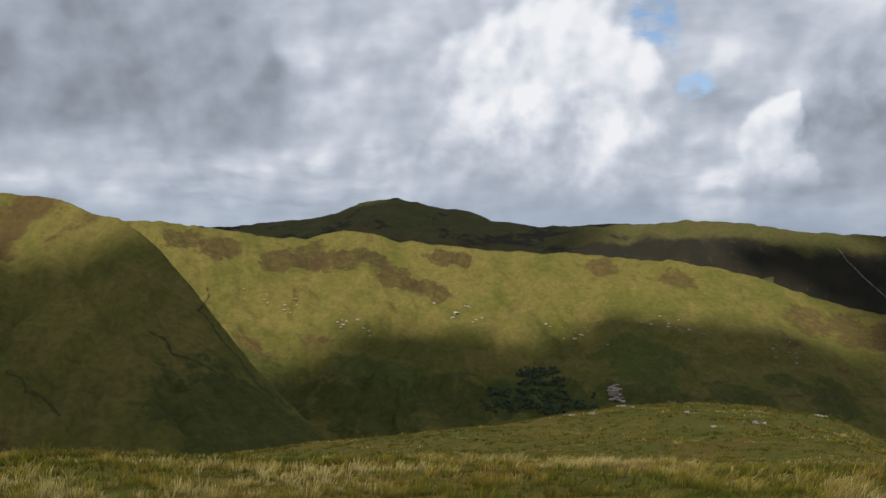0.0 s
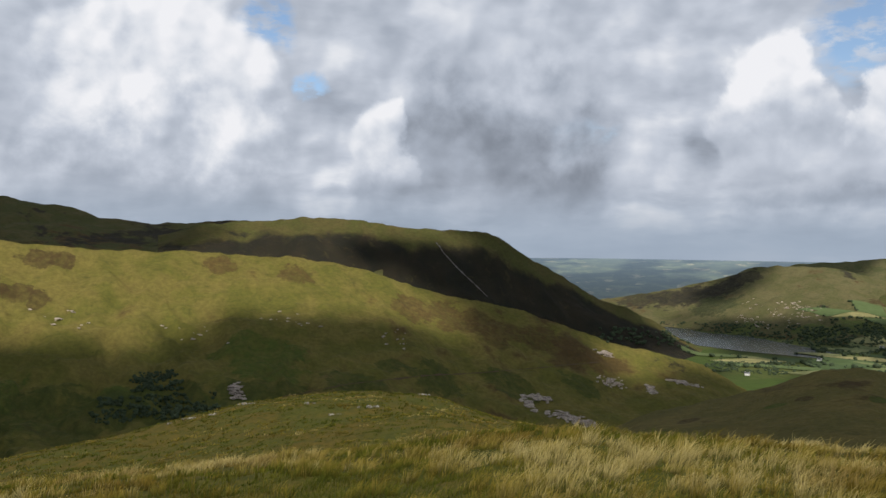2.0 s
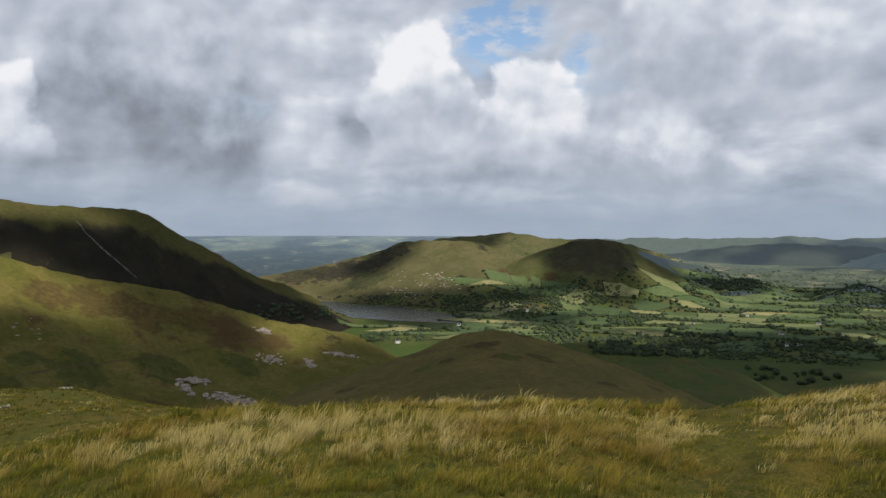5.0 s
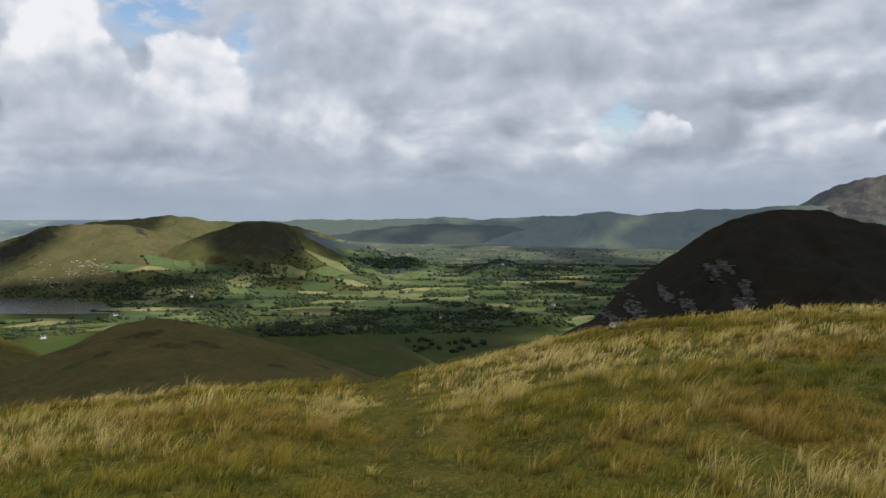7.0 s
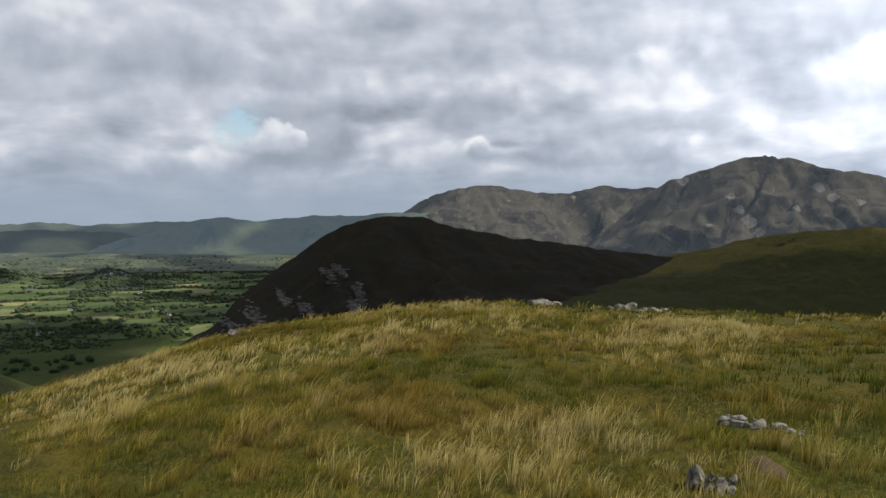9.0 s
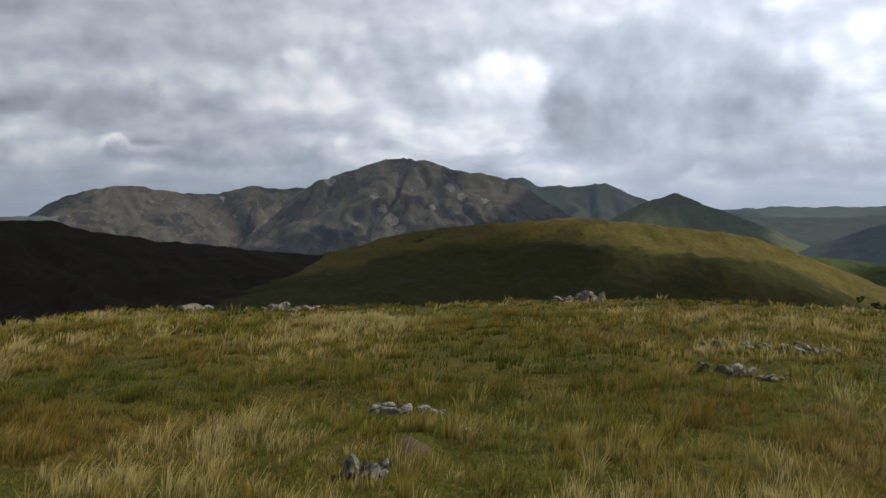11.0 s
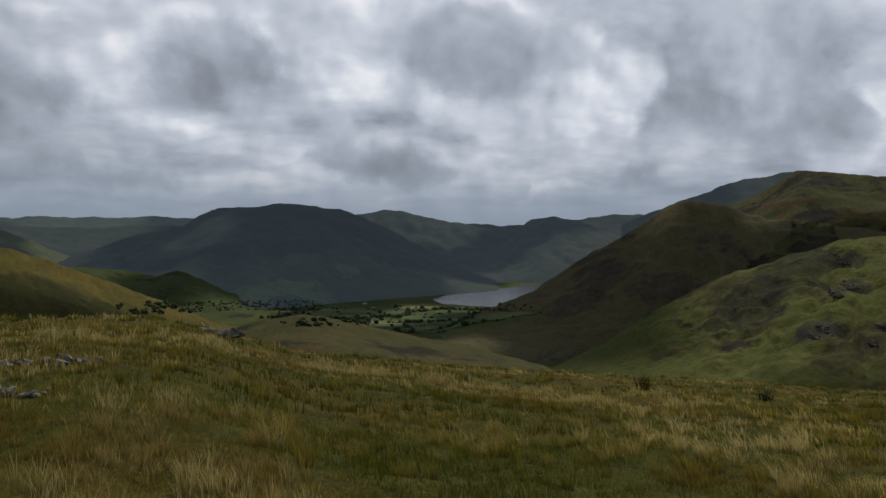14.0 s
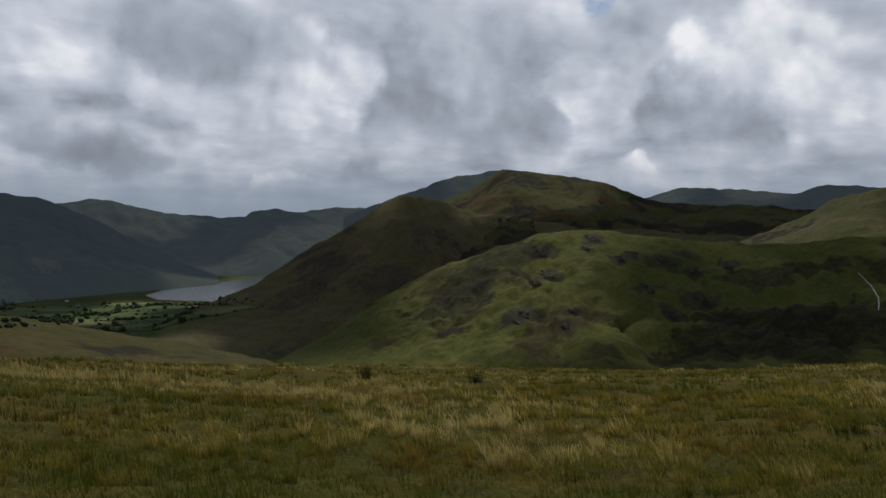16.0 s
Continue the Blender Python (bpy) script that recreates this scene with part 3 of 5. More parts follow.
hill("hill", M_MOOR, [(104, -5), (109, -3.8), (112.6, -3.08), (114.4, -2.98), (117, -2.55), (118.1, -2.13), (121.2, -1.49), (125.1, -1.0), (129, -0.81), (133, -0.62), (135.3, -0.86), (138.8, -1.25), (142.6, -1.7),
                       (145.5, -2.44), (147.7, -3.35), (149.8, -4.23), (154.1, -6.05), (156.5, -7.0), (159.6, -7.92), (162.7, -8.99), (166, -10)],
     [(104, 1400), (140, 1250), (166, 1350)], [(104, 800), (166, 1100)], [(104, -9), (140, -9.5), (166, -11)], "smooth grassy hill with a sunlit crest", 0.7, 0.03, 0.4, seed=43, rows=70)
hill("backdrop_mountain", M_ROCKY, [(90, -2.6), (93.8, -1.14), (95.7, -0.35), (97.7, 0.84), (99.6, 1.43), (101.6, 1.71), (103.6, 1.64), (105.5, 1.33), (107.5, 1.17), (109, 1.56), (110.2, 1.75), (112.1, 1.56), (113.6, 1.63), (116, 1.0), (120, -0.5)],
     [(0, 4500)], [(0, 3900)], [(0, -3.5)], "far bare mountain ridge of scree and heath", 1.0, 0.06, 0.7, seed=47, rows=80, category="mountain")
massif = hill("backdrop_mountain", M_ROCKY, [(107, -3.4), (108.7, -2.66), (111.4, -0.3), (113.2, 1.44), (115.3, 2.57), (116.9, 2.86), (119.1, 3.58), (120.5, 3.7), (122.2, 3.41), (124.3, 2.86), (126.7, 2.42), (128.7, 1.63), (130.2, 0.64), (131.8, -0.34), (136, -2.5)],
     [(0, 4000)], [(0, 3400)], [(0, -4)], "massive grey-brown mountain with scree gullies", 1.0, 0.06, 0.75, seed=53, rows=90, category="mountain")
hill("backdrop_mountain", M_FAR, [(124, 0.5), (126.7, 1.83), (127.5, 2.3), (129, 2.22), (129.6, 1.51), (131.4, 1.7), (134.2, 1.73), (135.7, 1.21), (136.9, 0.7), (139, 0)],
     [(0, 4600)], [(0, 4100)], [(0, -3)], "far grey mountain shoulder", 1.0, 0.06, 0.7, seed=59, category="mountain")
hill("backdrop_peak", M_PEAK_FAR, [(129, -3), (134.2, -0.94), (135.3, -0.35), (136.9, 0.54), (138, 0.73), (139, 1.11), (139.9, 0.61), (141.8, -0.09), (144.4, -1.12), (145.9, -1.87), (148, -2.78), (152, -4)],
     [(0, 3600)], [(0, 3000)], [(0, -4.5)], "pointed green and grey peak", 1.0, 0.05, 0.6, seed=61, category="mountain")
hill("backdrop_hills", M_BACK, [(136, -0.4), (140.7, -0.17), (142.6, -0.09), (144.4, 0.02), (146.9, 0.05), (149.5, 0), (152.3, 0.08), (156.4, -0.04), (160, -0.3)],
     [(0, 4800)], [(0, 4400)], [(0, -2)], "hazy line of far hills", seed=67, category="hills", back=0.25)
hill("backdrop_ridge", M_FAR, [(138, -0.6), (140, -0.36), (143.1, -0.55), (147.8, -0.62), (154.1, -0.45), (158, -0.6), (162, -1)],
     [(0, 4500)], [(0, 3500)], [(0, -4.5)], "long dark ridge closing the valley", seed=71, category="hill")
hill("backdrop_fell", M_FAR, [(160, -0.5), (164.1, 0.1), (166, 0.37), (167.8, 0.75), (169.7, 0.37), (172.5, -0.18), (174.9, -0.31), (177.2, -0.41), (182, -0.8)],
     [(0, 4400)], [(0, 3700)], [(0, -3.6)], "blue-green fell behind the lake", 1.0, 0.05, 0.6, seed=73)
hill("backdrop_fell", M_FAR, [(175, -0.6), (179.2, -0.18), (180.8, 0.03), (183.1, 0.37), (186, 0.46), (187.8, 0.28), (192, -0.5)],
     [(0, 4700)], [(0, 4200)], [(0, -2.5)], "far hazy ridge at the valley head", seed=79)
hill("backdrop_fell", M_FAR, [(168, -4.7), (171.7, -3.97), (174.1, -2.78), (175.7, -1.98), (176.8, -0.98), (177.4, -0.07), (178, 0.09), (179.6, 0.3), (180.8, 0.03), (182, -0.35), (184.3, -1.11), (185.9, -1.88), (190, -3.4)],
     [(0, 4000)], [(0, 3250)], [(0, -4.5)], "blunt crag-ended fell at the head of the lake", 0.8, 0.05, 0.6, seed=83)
hill("valley_spur", M_SPUR, [(143, -3.4), (147, -3.15), (150.5, -3.3), (152.5, -3.72), (153.7, -3.42), (154.6, -3.8), (155.7, -4.26), (158.8, -5.7), (160.5, -6.5)],
     [(0, 2450)], [(0, 2050)], [(0, -7.2)], "low green spur with a rocky nose", 0.8, 0.05, 0.4, seed=159)
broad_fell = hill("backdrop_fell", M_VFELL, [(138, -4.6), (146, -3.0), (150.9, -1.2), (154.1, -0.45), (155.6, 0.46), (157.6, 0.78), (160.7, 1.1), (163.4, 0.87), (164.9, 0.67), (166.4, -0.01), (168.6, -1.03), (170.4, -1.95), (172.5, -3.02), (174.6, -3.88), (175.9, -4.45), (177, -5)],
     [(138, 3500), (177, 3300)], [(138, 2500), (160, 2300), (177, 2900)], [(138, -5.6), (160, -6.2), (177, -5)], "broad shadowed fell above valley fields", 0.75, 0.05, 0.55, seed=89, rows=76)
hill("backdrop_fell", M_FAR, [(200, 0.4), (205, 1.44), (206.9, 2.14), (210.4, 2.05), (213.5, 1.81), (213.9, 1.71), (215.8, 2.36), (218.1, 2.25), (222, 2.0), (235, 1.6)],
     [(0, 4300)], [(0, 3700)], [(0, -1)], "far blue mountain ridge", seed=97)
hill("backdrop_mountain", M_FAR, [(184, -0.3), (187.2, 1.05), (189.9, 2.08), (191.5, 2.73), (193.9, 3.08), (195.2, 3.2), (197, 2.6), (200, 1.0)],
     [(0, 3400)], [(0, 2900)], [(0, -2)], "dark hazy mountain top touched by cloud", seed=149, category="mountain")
hill("mountain", M_MTN, [(186, -0.5), (189.5, 0.6), (191.5, 1.16), (192.7, 1.75), (193.9, 2.46), (194.6, 3.1), (195.2, 3.32), (196.2, 3.26), (197.6, 3.04), (201.7, 2.53), (203.6, 1.8), (205.1, 1.25), (208, 1.02), (212.2, 1.07), (213.9, 0.8), (220, 0.5), (235, 0.6)],
     [(0, 2700)], [(0, 2000)], [(0, -3)], "green mountain summit touched by cloud", 0.9, 0.04, 0.5, seed=101, category="mountain")
dark_side = hill("mountain", M_MTN, [(168, -9.4), (171, -8.19), (173.7, -6.71), (175.7, -5.92), (178.1, -4.92), (180.4, -3.32), (182, -2.12), (184.3, -0.92), (186.2, 0.4), (187.2, 1.08), (188.2, 1.38), (189.5, 1.32), (191.1, 0.9), (193.5, 0.2), (196.7, -0.1), (200, -0.6), (215, -1.2), (235, -1)],
     [(168, 1700), (180, 2100), (195, 2350), (215, 1900), (235, 1900)], [(168, 1500), (235, 1300)], [(168, -9.5), (190, -10), (235, -10)], "steep dark mountainside of heather and grass", 0.9, 0.055, 0.5, seed=103, rows=80, category="mountain")
hill("hill", M_FELL, [(208, -2.5), (211.6, -1.08), (213.3, -0.3), (214.9, 0.45), (216.5, 1.54), (219.2, 2.25), (226, 2.6), (240, 2.4)],
     [(0, 1700)], [(0, 1200)], [(0, -5)], "sunlit green hill shoulder", 0.9, seed=107)
crags = hill("crag_hill", M_MTN, [(178, -10.8), (183, -8.4), (187, -5.6), (190.8, -3.51), (194.4, -2.26), (197.9, -1.01), (201, -0.75), (202.5, -0.83), (206.2, -1.21), (208.8, -1.41), (211.3, -1.53), (215.6, -1.15), (219.3, -0.6), (235, -0.6)],
     [(178, 950), (201, 1050), (235, 1100)], [(178, 800), (200, 560), (235, 560)], [(178, -11.5), (235, -12)], "craggy hillside with green gullies and dark rock", 0.85, 0.065, 0.5, seed=109, rows=84)
hill("hill", M_SUNNY, [(228, 0.5), (240, 2.0), (260, 1.5), (280, 2.4), (300, 2.6), (315, 1.0)],
     [(0, 1400)], [(0, 600)], [(0, -14)], "broad rough grass hillside", seed=113)
knoll = hill("brown_knoll", M_BROWN, [(30, -14.5), (35.4, -13.05), (37.8, -12.36), (40.5, -11.19), (43.7, -10.32), (47.7, -9.15), (50, -8.16), (52, -7.63), (53.9, -7.51), (56.2, -8.03), (59.1, -8.87), (61.7, -9.68), (64.5, -10.78), (67.5, -11.79), (71, -13)],
     [(0, 620)], [(0, 380)], [(0, -14.5)], "brown bracken-covered knoll below the hilltop", 0.8, 0.02, 0.3, seed=127)
hill("knoll", M_KNOLL, [(52, -9.5), (57.3, -8.49), (58.8, -8.32), (62, -8.19), (65.2, -8.58), (67.5, -9.15), (69.5, -9.71), (73, -11.5), (76, -12.5)],
     [(0, 900)], [(0, 640)], [(0, -13)], "green and brown valley-side knoll", 0.8, 0.03, 0.3, seed=131)
hill("knoll", M_PEAK, [(150, -9), (157, -7.6), (160.4, -6.74), (162.3, -6.54), (166.1, -7.35), (169.8, -8.14), (175, -9.1), (179.3, -10.2), (181, -10.8)],
     [(0, 800)], [(0, 560)], [(0, -11.5)], "low brown moorland rise", 0.8, 0.03, 0.3, seed=137)
hill("spur", M_SUNNY, [(70, -12), (74, -10.6), (78, -9.9), (82, -8.9), (85, -8.2), (90, -8)],
     [(0, 1050)], [(0, 800)], [(0, -12)], "green lower slope under the heather hill", 0.8, 0.02, 0.3, seed=139)


# ---- lakes ----
def water_material():
    mat, n = material("lake_water")
    pos = n.add("ShaderNodeNewGeometry").outputs["Position"]
    ripple = n.noise(pos, 0.25, 4, 0.6).outputs[0]
    bump = n.add("ShaderNodeBump", {"Height": ripple, "Strength": 0.35, "Distance": 0.5})
    shader = n.add("ShaderNodeBsdfPrincipled", {"Base Color": (0.02, 0.03, 0.035, 1), "Roughness": 0.22, "IOR": 1.33, "Normal": bump.outputs[0]})
    n.add("ShaderNodeOutputMaterial", {0: shader.outputs[0]})
    return mat


M_WATER = water_material()


def lake(shore, level, label):
    """Flat water inside a shore given as (azimuth, elevation below the eye)."""
    pts = []
    for a, e in shore:
        r = (level - 1.6) / math.tan(radians(e))
        pts.append(Vector((r * math.sin(radians(a)), r * math.cos(radians(a)), level)))
    bm = bmesh.new()
    bm.faces.new([bm.verts.new(p) for p in pts])
    bmesh.ops.triangulate(bm, faces=bm.faces[:])
    bmesh.ops.recalc_face_normals(bm, faces=bm.faces[:])
    me = bpy.data.meshes.new("lake")
    bm.to_mesh(me)
    return tagged(part("lake", me, M_WATER), label, "lake", kind="structure")


lake([(42, -5.35), (43.7, -5.75), (46.5, -5.88), (49.6, -6.33), (52.0, -6.7), (52.4, -6.95), (51.6, -7.1), (49, -7.0), (46, -6.85), (43.3, -6.6), (41.5, -6.4), (40, -5.6)], FLOOR + 1.0, "grey lake in the valley reflecting the clouds")
lake([(171.0, -5.61), (172.1, -5.26), (174.1, -5.02), (175.7, -4.82), (178.1, -4.45), (179.3, -4.5), (178.6, -5.2), (177, -5.7), (175.7, -6.12), (173.5, -6.0), (171.7, -5.9)], FLOOR + 1.0, "pale grey lake at the head of the valley")


# ---- an unseen broken cloud deck overhead, added so its shadows dapple the hills ----
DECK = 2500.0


# shifts, sizes and weights of the deck's noise layers, fitted to the shade wanted
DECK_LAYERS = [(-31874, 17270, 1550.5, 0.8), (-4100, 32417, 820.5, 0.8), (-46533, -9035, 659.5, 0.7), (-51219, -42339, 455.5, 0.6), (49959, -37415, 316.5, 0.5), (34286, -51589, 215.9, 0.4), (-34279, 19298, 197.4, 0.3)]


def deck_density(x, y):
    """How thick the cloud is over a place: broken cumulus of one kind, from the fitted layers."""
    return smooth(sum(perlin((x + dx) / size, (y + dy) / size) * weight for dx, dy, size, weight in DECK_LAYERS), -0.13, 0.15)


def shade_cloud_deck():
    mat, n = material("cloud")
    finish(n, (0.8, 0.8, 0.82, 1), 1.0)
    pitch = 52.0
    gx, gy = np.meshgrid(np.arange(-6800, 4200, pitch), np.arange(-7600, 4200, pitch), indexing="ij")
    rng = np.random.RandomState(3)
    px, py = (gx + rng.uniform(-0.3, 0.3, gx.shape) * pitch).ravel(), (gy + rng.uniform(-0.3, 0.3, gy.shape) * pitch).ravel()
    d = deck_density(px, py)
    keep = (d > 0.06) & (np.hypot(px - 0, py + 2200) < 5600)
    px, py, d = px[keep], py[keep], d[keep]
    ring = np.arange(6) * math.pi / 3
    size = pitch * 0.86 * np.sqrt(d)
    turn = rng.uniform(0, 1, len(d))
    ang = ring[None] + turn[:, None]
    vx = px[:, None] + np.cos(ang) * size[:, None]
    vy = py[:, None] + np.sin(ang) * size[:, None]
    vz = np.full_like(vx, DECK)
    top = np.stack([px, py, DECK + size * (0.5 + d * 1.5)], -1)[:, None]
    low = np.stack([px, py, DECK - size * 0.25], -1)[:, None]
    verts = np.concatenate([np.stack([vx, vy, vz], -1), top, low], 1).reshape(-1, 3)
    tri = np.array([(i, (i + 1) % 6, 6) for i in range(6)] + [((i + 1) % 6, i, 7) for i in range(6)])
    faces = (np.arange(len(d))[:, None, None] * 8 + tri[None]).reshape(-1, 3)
    ob = part("shade_cloud_deck", poly_mesh("shade_cloud_deck", verts, faces), mat)
    tagged(ob, "unseen broken white cumulus added to cast cloud shadow on the hills", "cloud", kind="stuff")


shade_cloud_deck()


# ---- placing things on the land ----
bpy.context.view_layer.update()
LAND = bpy.context.evaluated_depsgraph_get()


def cast(az, el):
    """Where the look from the hilltop in a direction meets the land."""
    hit, place, normal, *_ = scene.ray_cast(LAND, EYE, toward(az, el))
    return place if hit else None


def drop(x, y):
    """The height of the land at a place."""
    hit, place, *_ = scene.ray_cast(LAND, Vector((x, y, 1500)), Vector((0, 0, -1)))
    return place.z if hit else FLOOR


def at(az, r):
    return r * math.sin(radians(az)), r * math.cos(radians(az))


# patches of bracken, heather, crag and painted shade that stand out on three of the hills
def patches_at(places):
    out = []
    for a, e, reach, paint in places:
        p = cast(a, e)
        if p is not None:
            out.append((p, reach, paint))
    return out


# dark green that stands in for cloud shadow on the lower slope
SHADED_GREEN = (0.046, 0.058, 0.015)
FIELDGREEN, PEAT = (0.075, 0.105, 0.026), (0.028, 0.022, 0.014)
DARK_BRACKEN, CRAG, SCREE = (0.055, 0.036, 0.017), (0.040, 0.037, 0.034), (0.22, 0.20, 0.18)
slope.data.materials[0] = fell("hill_slope", (0.102, 0.100, 0.022), (0.148, 0.124, 0.034), BRACKEN, HEATHER, (0.36, 0.1, 0.1), patches=patches_at(
    [(-11.1, -1.44, 34, DARK_BRACKEN), (-8.8, -1.33, 40, DARK_BRACKEN), (-6.4, -1.2, 30, DARK_BRACKEN), (-4.6, -1.3, 26, DARK_BRACKEN), (-3.3, -2.42, 30, DARK_BRACKEN), (-1.6, -3.1, 28, DARK_BRACKEN),
     (0.0, -3.6, 20, DARK_BRACKEN), (-0.1, -0.99, 26, DARK_BRACKEN), (1.3, -1.36, 22, DARK_BRACKEN), (-17.4, -0.13, 40, DARK_BRACKEN), (-15, -0.66, 34, DARK_BRACKEN), (11, -1.5, 26, BRACKEN),
     (16, -2.2, 34, BRACKEN), (24, -4.4, 40, BRACKEN), (27, -5.2, 48, BRACKEN), (30, -5.9, 50, BRACKEN), (33, -6.5, 46, BRACKEN), (35.6, -7.1, 36, BRACKEN), (5, -9.8, 40, GREEN), (-4, -8.5, 60, GREEN), (14, -8, 60, GREEN), (-12, -9.5, 60, SHADED_GREEN), (-6, -11.5, 70, SHADED_GREEN), (1, -11.5, 70, SHADED_GREEN), (8, -11, 60, SHADED_GREEN), (14, -10.6, 50, SHADED_GREEN), (20, -9.9, 46, SHADED_GREEN), (26, -9.6, 46, SHADED_GREEN), (31, -9.8, 44, SHADED_GREEN), (-14, -12, 70, SHADED_GREEN), (23, -8.4, 30, SHADED_GREEN), (36, -9.6, 36, SHADED_GREEN)]))
gully_side.data.materials[0] = slope.data.materials[0]
ROCKFACE = (0.050, 0.044, 0.038)
# heather colour with the cloud shadow on the crags painted in
HEATHER_IN_SHADE = (0.026, 0.024, 0.018)
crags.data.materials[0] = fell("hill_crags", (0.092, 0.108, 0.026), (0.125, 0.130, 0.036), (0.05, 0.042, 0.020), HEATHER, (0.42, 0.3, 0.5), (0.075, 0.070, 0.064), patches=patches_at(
    [(201.4, -1.5, 18, ROCKFACE), (200.8, -2.1, 13, ROCKFACE), (203.2, -2.8, 19, ROCKFACE), (204.0, -2.4, 13, ROCKFACE), (198.3, -4.1, 25, ROCKFACE), (197.8, -2.5, 27, ROCKFACE), (197.4, -4.5, 23, ROCKFACE), (196.8, -6.8, 23, ROCKFACE), (196.2, -7.3, 16, ROCKFACE), (200.0, -6.4, 10, ROCKFACE), (199.6, -7.5, 12, ROCKFACE), (205.1, -4.7, 25, ROCKFACE), (206.0, -2.8, 25, ROCKFACE), (207.5, -2.3, 18, ROCKFACE), (208.5, -5.3, 27, ROCKFACE), (206.7, -6.5, 20, ROCKFACE), (208.1, -3.4, 18, ROCKFACE), (210.2, -3.0, 20, ROCKFACE),
     (211.0, -7.9, 52, HEATHER_IN_SHADE), (214.5, -7.7, 58, HEATHER_IN_SHADE), (216.6, -5.6, 58, HEATHER_IN_SHADE), (212.1, -4.0, 43, HEATHER_IN_SHADE), (208.6, -9.0, 37, HEATHER_IN_SHADE), (212.8, -6.2, 52, HEATHER_IN_SHADE), (215.4, -3.1, 37, HEATHER_IN_SHADE), (209.6, -6.4, 29, HEATHER_IN_SHADE), (218.7, -7.2, 58, HEATHER_IN_SHADE), (194.8, -2.6, 63, HEATHER_IN_SHADE), (193.2, -4.7, 58, HEATHER_IN_SHADE), (191.7, -6.2, 52, HEATHER_IN_SHADE)]))
dark_side.data.materials[0] = fell("hill_dark_side", (0.105, 0.098, 0.046), (0.125, 0.110, 0.056), (0.098, 0.076, 0.050), (0.064, 0.054, 0.046), (0.4, 0.35, 0.15), patches=patches_at(
    [(171.5, -8.4, 70, (0.085, 0.11, 0.03)), (173.6, -7.6, 70, (0.085, 0.11, 0.03)), (175.6, -7.1, 60, (0.075, 0.10, 0.028)), (177.2, -6.5, 40, (0.075, 0.10, 0.028)), (187, -9, 60, (0.085, 0.095, 0.03)),
     (192, -9.4, 70, (0.085, 0.095, 0.03)), (183, -4, 90, (0.064, 0.052, 0.044)), (181, -5.5, 80, (0.064, 0.052, 0.044)), (187, -4.5, 90, (0.064, 0.052, 0.044)), (186, -6.5, 70, (0.064, 0.052, 0.044)), (189, 0.8, 70, (0.085, 0.085, 0.035)), (191.5, 2, 60, (0.075, 0.075, 0.035))]))
massif.data.materials[0] = fell("hill_massif", (0.088, 0.078, 0.060), (0.066, 0.058, 0.046), (0.056, 0.044, 0.036), (0.032, 0.027, 0.025), (0.4, 0.5, 0.5), (0.22, 0.20, 0.18), haze_glow=(HAZE_LIGHT, 0.10), patches=patches_at(
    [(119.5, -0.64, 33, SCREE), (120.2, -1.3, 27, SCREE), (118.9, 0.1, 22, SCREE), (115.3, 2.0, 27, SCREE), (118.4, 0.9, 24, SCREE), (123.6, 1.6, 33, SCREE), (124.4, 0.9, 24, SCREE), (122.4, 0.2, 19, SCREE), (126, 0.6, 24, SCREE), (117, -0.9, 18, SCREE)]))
pale_fell.data.materials[0] = fell("hill_pale", (0.082, 0.084, 0.034), (0.115, 0.105, 0.05), BRACKEN, HEATHER, (0.3, 0.3, 0.15), patches=patches_at(
    [(40.0, -3.7, 90, HEATHER), (42.0, -3.5, 100, HEATHER), (43.6, -3.2, 100, HEATHER), (45.0, -2.8, 80, HEATHER), (44.6, -3.9, 80, (0.03, 0.04, 0.018)), (46.2, -2.1, 60, HEATHER),
     (46.4, -5.4, 50, FIELDGREEN), (50.5, -5.4, 70, FIELDGREEN), (53.5, -5.0, 80, FIELDGREEN), (55, -3.3, 60, DARK_BRACKEN), (38.5, -4.3, 60, FIELDGREEN)]))
knob.data.materials[0] = fell("hill_knob_top", (0.068, 0.083, 0.026), (0.092, 0.09, 0.036), BRACKEN, HEATHER, (0.3, 0.2, 0.15), patches=patches_at(
    [(58.6, -1.9, 70, (0.042, 0.036, 0.026)), (60.0, -1.8, 80, (0.042, 0.036, 0.026)), (61.4, -2.1, 70, (0.042, 0.036, 0.026)), (59.2, -2.6, 80, (0.048, 0.044, 0.028)), (61.0, -2.9, 80, (0.048, 0.044, 0.028)), (62.4, -3.0, 50, (0.048, 0.044, 0.028)), (57.4, -2.8, 50, (0.048, 0.044, 0.028)), (57.0, -4.2, 50, DARK_BRACKEN),
     (57.5, -5.3, 60, FIELDGREEN), (60.2, -5.2, 70, FIELDGREEN), (63.4, -5.0, 70, FIELDGREEN), (65.5, -4.6, 60, (0.03, 0.04, 0.018)), (55.4, -4.6, 60, (0.03, 0.04, 0.018)), (67.4, -5.2, 60, (0.03, 0.04, 0.018))]))
knoll.data.materials[0] = fell("hill_knoll", (0.108, 0.095, 0.028), (0.145, 0.115, 0.036), (0.062, 0.044, 0.018), PEAT, (0.3, 0.12, 0.05), size=0.5, patches=patches_at(
    [(50.2, -9.6, 7, DARK_BRACKEN),
     (52.8, -8.6, 10, DARK_BRACKEN), (56.6, -9.4, 9, DARK_BRACKEN), (43, -11.6, 9, DARK_BRACKEN), (61, -11, 7, DARK_BRACKEN), (48.4, -10.2, 8, GREEN), (54.4, -9.4, 8, GREEN)]))
